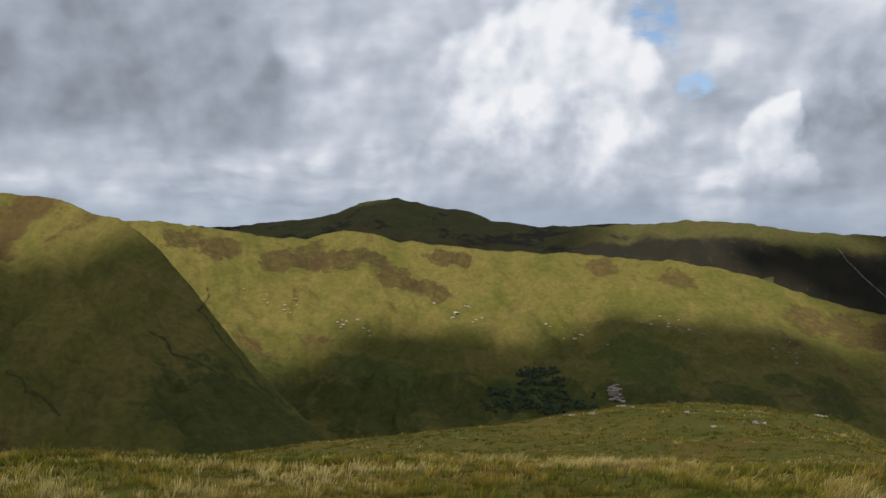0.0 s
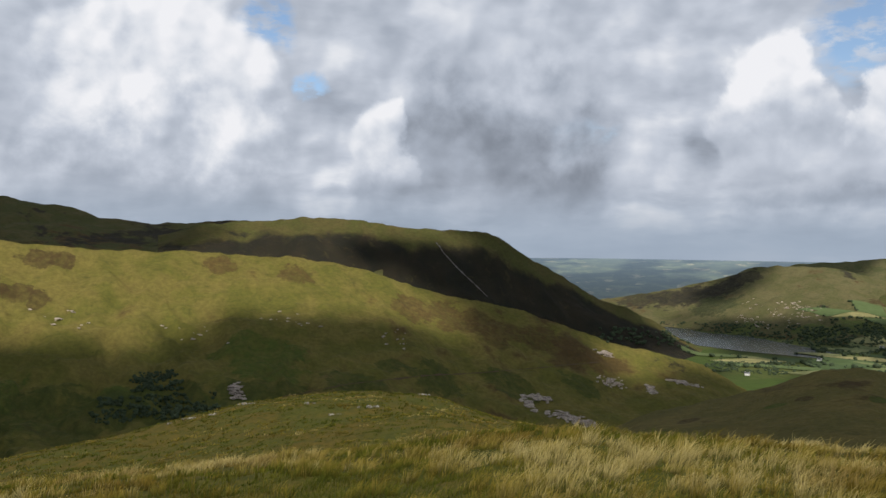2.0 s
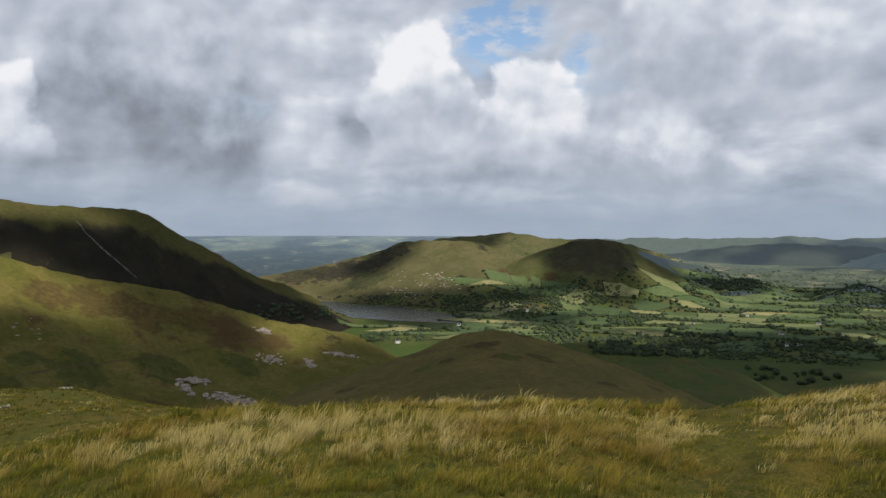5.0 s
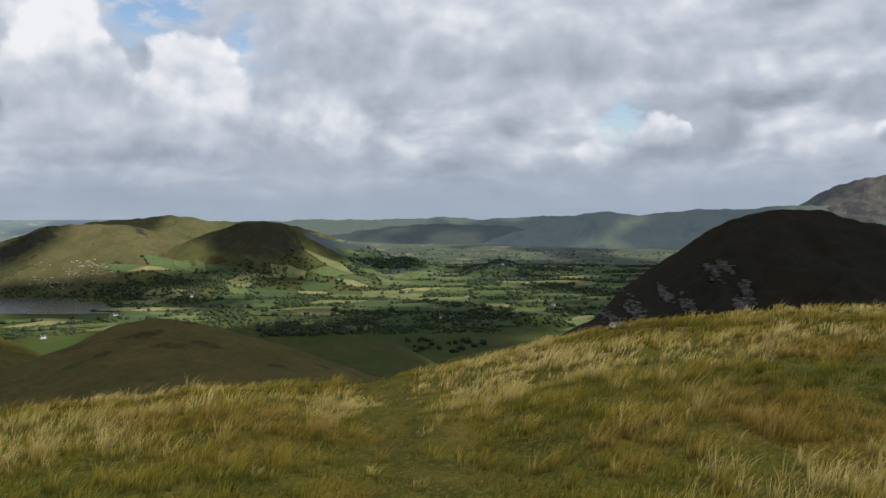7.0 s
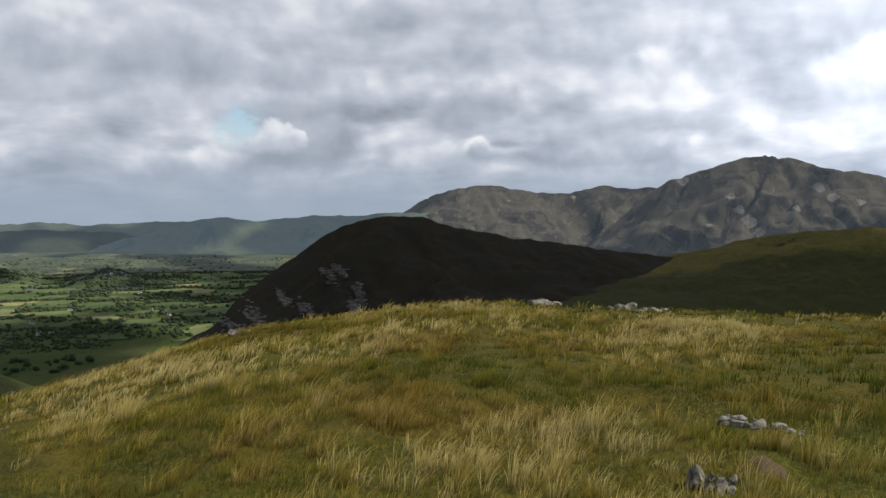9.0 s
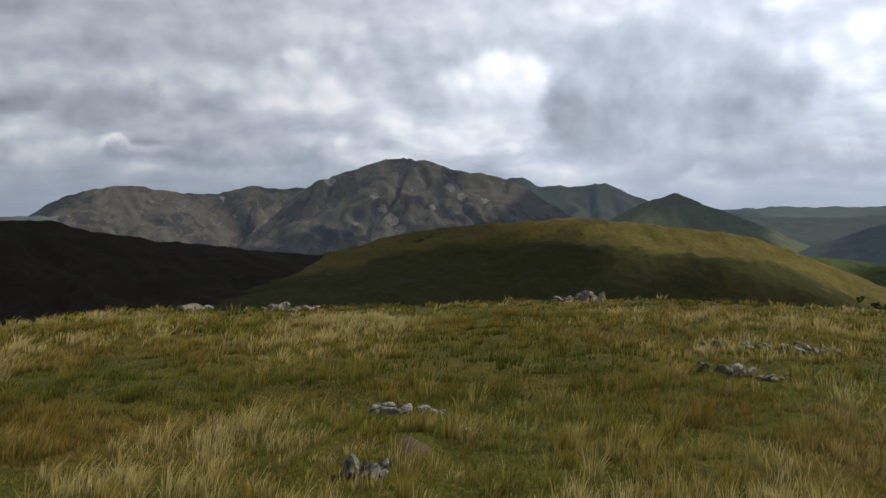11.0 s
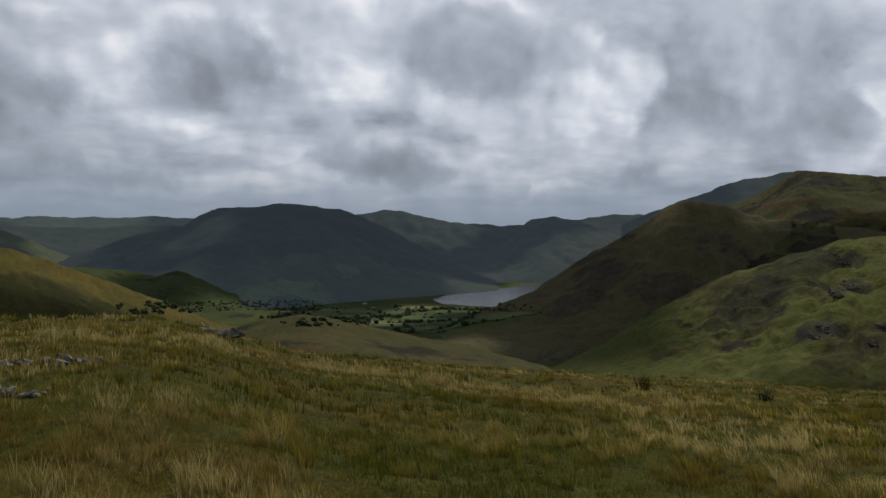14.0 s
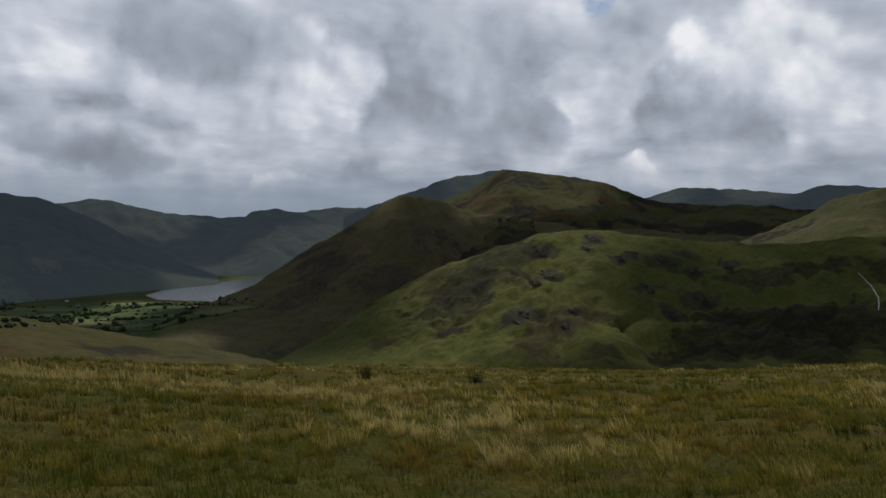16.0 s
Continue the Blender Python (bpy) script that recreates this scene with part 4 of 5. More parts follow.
# fell's colours darkened for the cloud shade on it, haze added as emission
broad_fell.data.materials[0] = fell("backdrop_broad_fell", (0.032, 0.047, 0.022), (0.042, 0.050, 0.026), (0.034, 0.034, 0.022), (0.017, 0.021, 0.018), (0.3, 0.2, 0.1), haze_glow=(HAZE_LIGHT, 0.15), zone=(0.45, 1.5), patches=patches_at(
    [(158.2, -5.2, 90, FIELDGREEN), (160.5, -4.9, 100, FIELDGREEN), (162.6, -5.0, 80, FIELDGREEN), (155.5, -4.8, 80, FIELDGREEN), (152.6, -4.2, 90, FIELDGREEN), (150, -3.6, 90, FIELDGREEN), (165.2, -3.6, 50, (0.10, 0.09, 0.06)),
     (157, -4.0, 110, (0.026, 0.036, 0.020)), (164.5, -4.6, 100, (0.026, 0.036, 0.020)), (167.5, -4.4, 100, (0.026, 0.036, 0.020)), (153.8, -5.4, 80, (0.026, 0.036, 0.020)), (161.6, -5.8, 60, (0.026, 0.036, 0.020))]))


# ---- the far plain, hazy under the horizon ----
def plain_material(near_haze, far_haze):
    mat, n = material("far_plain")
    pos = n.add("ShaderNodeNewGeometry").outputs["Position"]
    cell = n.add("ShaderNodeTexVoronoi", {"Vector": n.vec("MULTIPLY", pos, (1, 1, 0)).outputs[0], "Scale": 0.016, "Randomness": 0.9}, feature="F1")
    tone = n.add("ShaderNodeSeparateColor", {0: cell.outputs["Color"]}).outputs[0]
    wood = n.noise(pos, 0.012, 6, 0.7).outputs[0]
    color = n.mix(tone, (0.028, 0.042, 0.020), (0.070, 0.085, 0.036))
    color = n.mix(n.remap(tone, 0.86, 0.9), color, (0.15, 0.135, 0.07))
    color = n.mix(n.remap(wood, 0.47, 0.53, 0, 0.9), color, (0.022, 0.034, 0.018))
    shader = n.add("ShaderNodeBsdfPrincipled", {"Base Color": color, "Roughness": 1.0, "Emission Color": (*HAZE_LIGHT, 1)})
    # haze painted as emission, rising from the near edge to the far one
    n.tree.links.new(n.remap(n.vec("LENGTH", pos).outputs["Value"], 3300, 4950, near_haze, far_haze), shader.inputs["Emission Strength"])
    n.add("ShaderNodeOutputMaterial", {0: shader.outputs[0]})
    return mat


for a0, a1, near_haze, far_haze in ((30, 66, 0.17, 0.5), (66, 98, 0.02, 0.13)):
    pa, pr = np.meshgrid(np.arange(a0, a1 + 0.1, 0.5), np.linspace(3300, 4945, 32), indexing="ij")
    tagged(part("backdrop_plain", grid_mesh("backdrop_plain", polar(pa, pr, ground_z(pa, pr) + 5.0)), plain_material(near_haze, far_haze)),
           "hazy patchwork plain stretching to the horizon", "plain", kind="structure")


# ---- lumps: crowns and stones far off ----
GOLD = (1 + 5 ** 0.5) / 2
ICO = np.array([(-1, GOLD, 0), (1, GOLD, 0), (-1, -GOLD, 0), (1, -GOLD, 0), (0, -1, GOLD), (0, 1, GOLD), (0, -1, -GOLD), (0, 1, -GOLD), (GOLD, 0, -1), (GOLD, 0, 1), (-GOLD, 0, -1), (-GOLD, 0, 1)]) / 1.902
ICO_F = np.array([(0, 11, 5), (0, 5, 1), (0, 1, 7), (0, 7, 10), (0, 10, 11), (1, 5, 9), (5, 11, 4), (11, 10, 2), (10, 7, 6), (7, 1, 8),
                  (3, 9, 4), (3, 4, 2), (3, 2, 6), (3, 6, 8), (3, 8, 9), (4, 9, 5), (2, 4, 11), (6, 2, 10), (8, 6, 7), (9, 8, 1)])


def lumps(name, centres, sizes, mat, label, category, seed, ragged=0.25, flat=False):
    """Many small uneven lumps in one mesh."""
    rng = np.random.RandomState(seed)
    c, z = np.array(centres, float), np.array(sizes, float)
    v = ICO[None] * (1 + rng.uniform(-ragged, ragged, (len(c), 12, 1)))
    t = rng.uniform(0, 6.28, len(c))
    ct, st = np.cos(t)[:, None], np.sin(t)[:, None]
    v = np.stack([v[..., 0] * ct - v[..., 1] * st, v[..., 0] * st + v[..., 1] * ct, v[..., 2]], -1)
    v = v * z[:, None, :] + c[:, None, :]
    f = (np.arange(len(c))[:, None, None] * 12 + ICO_F[ICO[ICO_F][..., 2].mean(1) > -0.5][None]).reshape(-1, 3)
    return tagged(part(name, poly_mesh(name, v.reshape(-1, 3), f, flat), mat), label, category, kind="stuff")


def leaf_material():
    mat, n = material("tree_leaves")
    geo = n.add("ShaderNodeNewGeometry")
    color = n.mix(geo.outputs["Random Per Island"], (0.034, 0.050, 0.028), (0.066, 0.086, 0.048))
    leaf = n.noise(geo.outputs["Position"], 0.7, 5, 0.7).outputs[0]
    color = n.mix(n.remap(leaf, 0.35, 0.7, 0, 0.5), color, (0.024, 0.034, 0.018))
    finish(n, color, 0.9, leaf, 0.8, 2.0)
    return mat


def stone_material(name, pale, dark, lichen, scale=1.0):
    mat, n = material(name)
    geo = n.add("ShaderNodeNewGeometry")
    a = n.noise(geo.outputs["Position"], 3.0 * scale, 8, 0.68, 0.4).outputs[0]
    b = n.noise(geo.outputs["Position"], 14.0 * scale, 6, 0.7).outputs[0]
    crack = n.add("ShaderNodeTexVoronoi", {"Vector": geo.outputs["Position"], "Scale": 6.0 * scale, "Detail": 2.0}, feature="DISTANCE_TO_EDGE").outputs["Distance"]
    color = n.mix(n.remap(a, 0.36, 0.62), dark, pale)
    color = n.mix(n.remap(b, 0.52, 0.66, 0, 0.8), color, lichen)
    color = n.mix(n.remap(crack, 0.05, 0.0, 0, 0.8), color, (0.03, 0.028, 0.024))
    height = n.math("ADD", n.math("MULTIPLY", a, 1.0), n.math("MULTIPLY", b, 0.4))
    finish(n, color, 0.9, height, 0.9, 0.05 / scale)
    return mat


M_LEAF = leaf_material()
M_STONE = stone_material("lichen_rock", (0.25, 0.238, 0.205), (0.085, 0.08, 0.068), (0.36, 0.345, 0.295))
M_SCREE = stone_material("pale_scree", (0.40, 0.335, 0.28), (0.25, 0.21, 0.175), (0.46, 0.41, 0.36), 0.05)
M_SLATE = stone_material("grey_scree", (0.15, 0.135, 0.125), (0.085, 0.075, 0.07), (0.19, 0.175, 0.165), 0.05)


# ---- the valley fields ----
def field_material():
    mat, n = material("pasture")
    pick = n.add("ShaderNodeObjectInfo").outputs["Random"]
    ramp_ = n.add("ShaderNodeValToRGB", {0: pick})
    e = ramp_.color_ramp.elements
    e[0].position, e[0].color = 0.0, (0.050, 0.074, 0.034, 1)
    e[1].position, e[1].color = 1.0, (0.27, 0.24, 0.11, 1)
    for p_, c_ in ((0.35, (0.070, 0.102, 0.042, 1)), (0.65, (0.105, 0.132, 0.055, 1)), (0.88, (0.165, 0.170, 0.078, 1))):
        e.new(p_).color = c_
    pos = n.add("ShaderNodeNewGeometry").outputs["Position"]
    a = n.noise(pos, 0.035, 5, 0.65).outputs[0]
    color = n.mix(n.remap(a, 0.35, 0.7, 0, 0.45), ramp_.outputs[0], (0.045, 0.065, 0.018))
    finish(n, color, 0.95, a, 0.3, 2.0)
    return mat


M_FIELD = field_material()
TREES, TREE_SIZES = [], []
FIELD_RNG = random.Random(4)


def tree(x, y, z, h):
    """A far broadleaf crown: three lumps."""
    for k in range(1 if h < 4 else 2):
        s_ = h * FIELD_RNG.uniform(0.4, 0.6)
        TREES.append((x + FIELD_RNG.uniform(-0.4, 0.4) * h, y + FIELD_RNG.uniform(-0.4, 0.4) * h, z + h * FIELD_RNG.uniform(0.35, 0.65)))
        TREE_SIZES.append((s_ * 1.15, s_ * 1.15, s_))


def fields(az0, az1, r0, r1, wide, deep, group, keep, tint_label, top=-172.0):
    """A patchwork of walled fields over a stretch of valley."""
    axis = radians((az0 + az1) / 2)
    ux, uy = math.sin(axis), math.cos(axis)
    vx, vy = math.cos(axis), -math.sin(axis)
    nu, nv = int((r1 - r0) / deep) + 2, int(r1 * radians(az1 - az0) / wide) + 2
    node = {}
    for i in range(nu + 1):
        for j in range(nv + 1):
            u = r0 * 0.97 + i * deep + FIELD_RNG.uniform(-0.28, 0.28) * deep
            v = (j - nv / 2) * wide + FIELD_RNG.uniform(-0.28, 0.28) * wide + (0.5 * wide if i % 2 else 0)
            node[i, j] = (u * ux + v * vx, u * uy + v * vy)
    for i in range(nu):
        for j in range(nv):
            q = [node[i, j], node[i, j + 1], node[i + 1, j + 1], node[i + 1, j]]
            cx, cy = sum(p[0] for p in q) / 4, sum(p[1] for p in q) / 4
            az, r = math.degrees(math.atan2(cx, cy)) % 360, math.hypot(cx, cy)
            if not (az0 < az < az1 and r0 < r < r1) or drop(cx, cy) > top:
                continue
            wooded = FIELD_RNG.random() > keep
            if wooded:
                for k in range(27):
                    a, b = FIELD_RNG.random(), FIELD_RNG.random()
                    x = (q[0][0] * (1 - a) + q[1][0] * a) * (1 - b) + (q[3][0] * (1 - a) + q[2][0] * a) * b
                    y = (q[0][1] * (1 - a) + q[1][1] * a) * (1 - b) + (q[3][1] * (1 - a) + q[2][1] * a) * b
                    tree(x, y, drop(x, y), FIELD_RNG.uniform(4, 8))
            else:
                verts, faces = [], []
                for b in (0.02, 0.35, 0.68, 0.98):
                    for a in (0.02, 0.26, 0.5, 0.74, 0.98):
                        x = (q[0][0] * (1 - a) + q[1][0] * a) * (1 - b) + (q[3][0] * (1 - a) + q[2][0] * a) * b
                        y = (q[0][1] * (1 - a) + q[1][1] * a) * (1 - b) + (q[3][1] * (1 - a) + q[2][1] * a) * b
                        verts.append((x - cx, y - cy, drop(x, y) + 1.6))
                for b in range(3):
                    for a in range(4):
                        k = b * 5 + a
                        faces.append((k, k + 1, k + 6, k + 5))
                me = poly_mesh("field", np.array(verts), np.array(faces))
                ob = part("field", me, M_FIELD)
                ob.location = (cx, cy, 0)
                tagged(ob, tint_label, "field", group)
            # hedges on two sides
            for p0, p1 in ((q[0], q[1]), (q[0], q[3])):
                n_ = int(math.dist(p0, p1) / 6)
                bare = FIELD_RNG.random() < 0.12
                for k in range(n_):
                    if bare or FIELD_RNG.random() < 0.36:
                        continue
                    a = (k + FIELD_RNG.random()) / max(n_, 1)
                    x, y = p0[0] + (p1[0] - p0[0]) * a, p0[1] + (p1[1] - p0[1]) * a
                    tree(x, y, drop(x, y), FIELD_RNG.choice((1.2, 1.4, 1.8, 2.0, 2.4, 4, 7.5)) * (0.6 + 0.9 * FIELD_RNG.random() ** 2))


fields(51, 97, 1640, 3420, 98, 74, "valley fields", 0.62, "green pasture field bounded by hedges")
fields(66, 97, 3420, 3900, 125, 95, "valley fields", 0.7, "green pasture field bounded by hedges")
fields(43.5, 57, 1800, 1985, 100, 62, "lakeside fields", 0.92, "pale mown hay field by the lake")
fields(161, 176, 1800, 2330, 88, 56, "lake head fields", 0.86, "small green pasture among hedges", -215.0)


def wood(az0, az1, el0, el1, count, height, seed):
    """Woodland over a stretch of hillside or valley, with ragged edges."""
    rng = random.Random(seed)
    for k in range(count):
        a, e = rng.uniform(az0, az1), rng.uniform(el0, el1)
        if perlin(a * 1.1 + seed, e * 2.3) + 0.35 - 1.2 * max(abs(2 * (a - az0) / (az1 - az0) - 1) - 0.6, 0) < 0:
            continue
        p = cast(a, e)
        if p is not None and p.length > 400 and abs(p.z - FLOOR - 1.0) > 0.05:
            tree(p.x, p.y, p.z - 1, height * rng.uniform(0.6, 1.25))


wood(41, 58, -6.4, -5.1, 1300, 5, 2)          # along the far shore
wood(44, 49.5, -8.3, -7.6, 420, 4.0, 3)          # by the near shore
wood(60, 77, -9.1, -7.9, 1200, 4.5, 4)          # in the valley bottom
wood(70, 76, -10.4, -9.6, 40, 8, 5)
wood(66, 73, -4.6, -3.9, 420, 9, 6)         # on low knolls
wood(75.5, 82, -5.2, -4.5, 400, 9, 7)
wood(53, 62, -5.8, -4.4, 700, 5, 8)          # on the fell's lower slopes
wood(150, 165, -6.3, -5.6, 420, 4.5, 10)       # round the lake head
wood(160, 170, -7.4, -7.0, 60, 4, 11)
wood(172, 178, -6.35, -5.9, 60, 4, 12)
wood(3, 11, -11.6, -10.0, 420, 3.6, 14)        # trees put in for dark patches on the slope
wood(5.4, 8.8, -9.7, -8.5, 260, 3.6, 16)
wood(37, 43, -6.8, -5.6, 140, 6, 15)
wood(66, 85, -4.4, -3.2, 900, 7, 17)         # woods in the far valley
lumps("woodland", TREES, TREE_SIZES, M_LEAF, "dark green hedgerow trees and woods", "trees", 31)


# ---- farmhouses ----
def plain_paint(name, color, rough=0.8):
    mat, n = material(name)
    pos = n.add("ShaderNodeNewGeometry").outputs["Position"]
    a = n.noise(pos, 0.6, 5, 0.6).outputs[0]
    finish(n, n.mix(n.remap(a, 0.3, 0.7, 0, 0.3), color, tuple(c * 0.6 for c in color)), rough, a, 0.2, 0.1)
    return mat


M_WALL, M_ROOF = plain_paint("white_render", (0.72, 0.70, 0.66)), plain_paint("slate_roof", (0.11, 0.115, 0.125))
M_PANE = plain_paint("window_dark", (0.03, 0.035, 0.04), 0.3)


def box(name, x0, x1, y0, y1, z0, z1, mat, parent):
    v = np.array([(x, y, z) for z in (z0, z1) for y in (y0, y1) for x in (x0, x1)], float)
    f = np.array([(0, 2, 3, 1), (4, 5, 7, 6), (0, 1, 5, 4), (2, 6, 7, 3), (0, 4, 6, 2), (1, 3, 7, 5)])
    return part(name, poly_mesh(name, v, f, True), mat, parent)


def house():
    base = new("farmhouse")
    wall = box("wall", -8, 8, -4, 4, -2, 6, M_WALL, base)
    v = np.array([(-8.4, -4.6, 5.8), (8.4, -4.6, 5.8), (8.4, 4.6, 5.8), (-8.4, 4.6, 5.8), (-8.4, 0, 10), (8.4, 0, 10)], float)
    me = bpy.data.meshes.new("roof")
    me.from_pydata(v.tolist(), [], [(0, 1, 5, 4), (2, 3, 4, 5), (0, 4, 3), (1, 2, 5), (0, 3, 2, 1)])
    part("roof", me, M_ROOF, base, "grey slate roof")
    for x in (-7, 6.2):
        box("chimney", x, x + 1.2, -0.6, 0.6, 8.5, 11.5, M_WALL, base)
    for x in (-5.5, -1, 3.8):
        for z in (0.6, 3.4):
            box("window", x, x + 1.3, -4.06, -3.9, z, z + 1.5, M_PANE, base)
    return tagged(base, "white farmhouse with a slate roof among trees", "house", "valley farms")


first = house()
HOMES = [(54.4, -6.27), (55.7, -6.22), (72.3, -7.35), (72.7, -8.05), (73.4, -8.07), (78.7, -5.64), (80.2, -7.02), (79.4, -6.86), (80.5, -7.13), (70.2, -6.23),
         (166.3, -5.91), (166.9, -6.23), (50.9, -7.27), (46.6, -8.42), (77, -4.3), (79.3, -4.1), (81, -4.2), (74.5, -6.6), (66.8, -6.9)]
for k, (a, e) in enumerate(HOMES):
    p = cast(a, e)
    if p is None:
        continue
    m = Matrix.Translation((p.x, p.y, drop(p.x, p.y) + 0.5)) @ Matrix.Rotation(radians(-a + FIELD_RNG.uniform(-50, 50)), 4, "Z")
    if k == 0:
        first.matrix_world = m @ Matrix.Scale(0.62, 4)
    else:
        copy_thing(first, m)


# ---- screes, tracks and streams on the hills ----
def scree(name, places, count, size, mat, label, seed):
    rng = random.Random(seed)
    cs, zs = [], []
    for a, e, wide, high in places:
        for k in range(count):
            t = rng.gauss(0, 1)
            p = cast(a + t * wide * 0.5, e - t * high * 0.35 + rng.gauss(0, 1) * high * 0.4)
            if p is None or p.length < 300:
                continue
            g = size * rng.uniform(0.4, 1.2)
            cs.append((p.x, p.y, p.z))
            zs.append((g * 1.3, g * 1.3, g * 0.45))
    lumps(name, cs, zs, mat, label, "scree", seed, 0.4, True)


scree("scree", [(33, -10.5, 0.7, 0.25), (34.6, -11.7, 0.9, 0.35), (32.2, -10.9, 0.5, 0.4), (37.8, -9.2, 0.9, 0.4), (40.5, -9.7, 0.4, 0.25), (37.4, -7.4, 0.5, 0.2), (42.5, -9.1, 0.8, 0.2),
                (36.4, -12.2, 0.7, 0.25), (35.6, -11.9, 0.6, 0.3), (12, -9.9, 0.6, 0.6)], 46, 3.4, M_SCREE, "pale stony scree patches on the hillside", 41)
scree("scree", [(91.2, -4.64, 0.5, 0.5), (91.8, -4.26, 0.5, 0.4), (88, -6.13, 0.5, 0.5), (86.1, -7.23, 0.9, 0.7), (93.2, -5.83, 0.4, 0.8), (93, -7, 0.5, 0.7), (84.3, -7.73, 0.9, 0.5), (89.5, -6.9, 0.5, 0.5)],
      70, 3.6, M_SLATE, "grey scree runs among the heather", 43)
scree("scree", [(48.5, -4.4, 2.4, 0.7), (50, -3.9, 1.6, 0.4), (46.8, -4.9, 1.0, 0.4)], 36, 3.4, M_SCREE, "pale scree on the fell above the lake", 45)
scree("boulders", [(a, e, 2.0, 0.8) for a, e in ((-6, -6), (2, -5), (9, -6), (16, -5.5), (23, -6.5), (-12, -4))], 12, 2.2, M_SCREE, "scattered pale boulders on the grass", 47)


M_CRAG = stone_material("dark_crag", (0.10, 0.092, 0.082), (0.042, 0.038, 0.034), (0.13, 0.122, 0.11), 0.05)
scree("crag_rocks", [(201.4, -1.5, 0.4, 0.2), (200.8, -2.1, 0.3, 0.2), (203.2, -2.8, 0.4, 0.2), (204.0, -2.4, 0.3, 0.2), (198.3, -4.1, 0.5, 0.3), (197.8, -2.5, 0.5, 0.3), (197.4, -4.5, 0.4, 0.3), (196.8, -6.8, 0.4, 0.3), (196.2, -7.3, 0.3, 0.2), (200.0, -6.4, 0.2, 0.1), (199.6, -7.5, 0.2, 0.2), (205.1, -4.7, 0.5, 0.3), (206.0, -2.8, 0.5, 0.3), (207.5, -2.3, 0.4, 0.2), (208.5, -5.3, 0.5, 0.3), (206.7, -6.5, 0.4, 0.3), (208.1, -3.4, 0.4, 0.2), (210.2, -3.0, 0.4, 0.3)],
      60, 1.5, M_CRAG, "dark broken crags on the hillside", 49)


def ribbon(name, places, width, mat, label, lift=0.8, wander=0.06, seed=1, category="path"):
    """A strip laid on the land through directions seen from the hilltop."""
    pts = np.array(places, float)
    t = np.linspace(0, len(pts) - 1, len(pts) * 14)
    a = np.interp(t, np.arange(len(pts)), pts[:, 0]) + wander * perlin(t * 1.7, t * 0 + seed)
    e = np.interp(t, np.arange(len(pts)), pts[:, 1]) + wander * 0.5 * perlin(t * 2.1, t * 0 + seed + 5)
    line = [p for p in (cast(x, y) for x, y in zip(a, e)) if p is not None and p.length > 300]
    rows = []
    for i, p in enumerate(line):
        d = line[min(i + 1, len(line) - 1)] - line[max(i - 1, 0)]
        side = Vector((d.y, -d.x, 0)).normalized() * width * (0.5 + 0.25 * math.sin(i * 1.3))
        rows.append([(q.x, q.y, drop(q.x, q.y) + lift) for q in (p - side, p, p + side)])
    me = grid_mesh(name, np.array(rows))
    return tagged(part(name, me, mat), label, category, kind="structure")


M_EARTH = plain_paint("trodden_earth", (0.085, 0.062, 0.036), 0.95)
M_GULLY = plain_paint("gully_peat", (0.056, 0.054, 0.018), 0.95)
M_FOAM = plain_paint("white_water", (0.62, 0.64, 0.66), 0.35)
ribbon("path", [(14.1, -10.67), (19.5, -9.72), (24.8, -9.18), (29.1, -8.91), (33, -8.5), (37, -8.01)], 1.5, M_EARTH, "trodden track along the hillside")
ribbon("gully", [(25.7, 0.1), (26.4, -0.8), (27.2, -1.67), (29.3, -3.65)], 2.0, M_SLATE, "straight stony gully down the scarp", category="gully")
for line in ([(-16.0, -3.3), (-16.3, -5.0), (-15.0, -6.8), (-13.2, -9.0), (-11.6, -10.8)], [(-19.6, -6.2), (-17.5, -7.9), (-14.6, -9.3), (-13.5, -10.4)], [(-28, -8.4), (-26.2, -9.9), (-24.8, -11.4)]):
    ribbon("gully", line, 2.0, M_GULLY, "dark eroded stream gully in the hillside", lift=0.4, wander=0.5, category="gully")
ribbon("stream", [(217.9, -3.2), (218.6, -3.87), (219.1, -4.71), (219.1, -5.4)], 0.8, M_FOAM, "thin white stream falling down the hillside", category="stream")


# ---- rocks on the hilltop ----
def stone_mesh(seed, size):
    """One weathered, angular stone."""
    bm = bmesh.new()
    bmesh.ops.create_icosphere(bm, subdivisions=2, radius=1.0)
    rng = random.Random(seed)
    cuts = [(Vector((rng.gauss(0, 1), rng.gauss(0, 1), rng.gauss(0, 0.8))).normalized(), rng.uniform(0.38, 0.75)) for _ in range(13)]
    for v in bm.verts:
        for normal, d in cuts:
            over_ = v.co.dot(normal) - d
            if over_ > 0:
                v.co -= normal * over_ * 0.97
        v.co += Vector(v.co).normalized() * 0.14 * noise.noise(v.co * 2.7 + Vector((seed, 0, 0))) + Vector(v.co).normalized() * 0.04 * noise.noise(v.co * 8 + Vector((0, seed, 0)))
        v.co = Vector((v.co.x * size[0], v.co.y * size[1], v.co.z * size[2]))
    me = bpy.data.meshes.new("stone")
    bm.to_mesh(me)
    bm.free()
    me.materials.append(M_STONE)
    me.polygons.foreach_set("use_smooth", [False] * len(me.polygons))
    return me


BARE = []


def spot(az, el):
    """The place on the hilltop or spur that is seen in a direction, or the crest below it."""
    r = np.geomspace(3, 75, 500)
    z = ground_z(np.full_like(r, az), r)
    rise_ = np.degrees(np.arctan2(z - 1.6, r))
    inside_ = np.nonzero(rise_ >= el)[0]
    k = inside_[0] if len(inside_) else int(np.argmax(rise_))
    return Vector((*at(az, r[k]), z[k]))



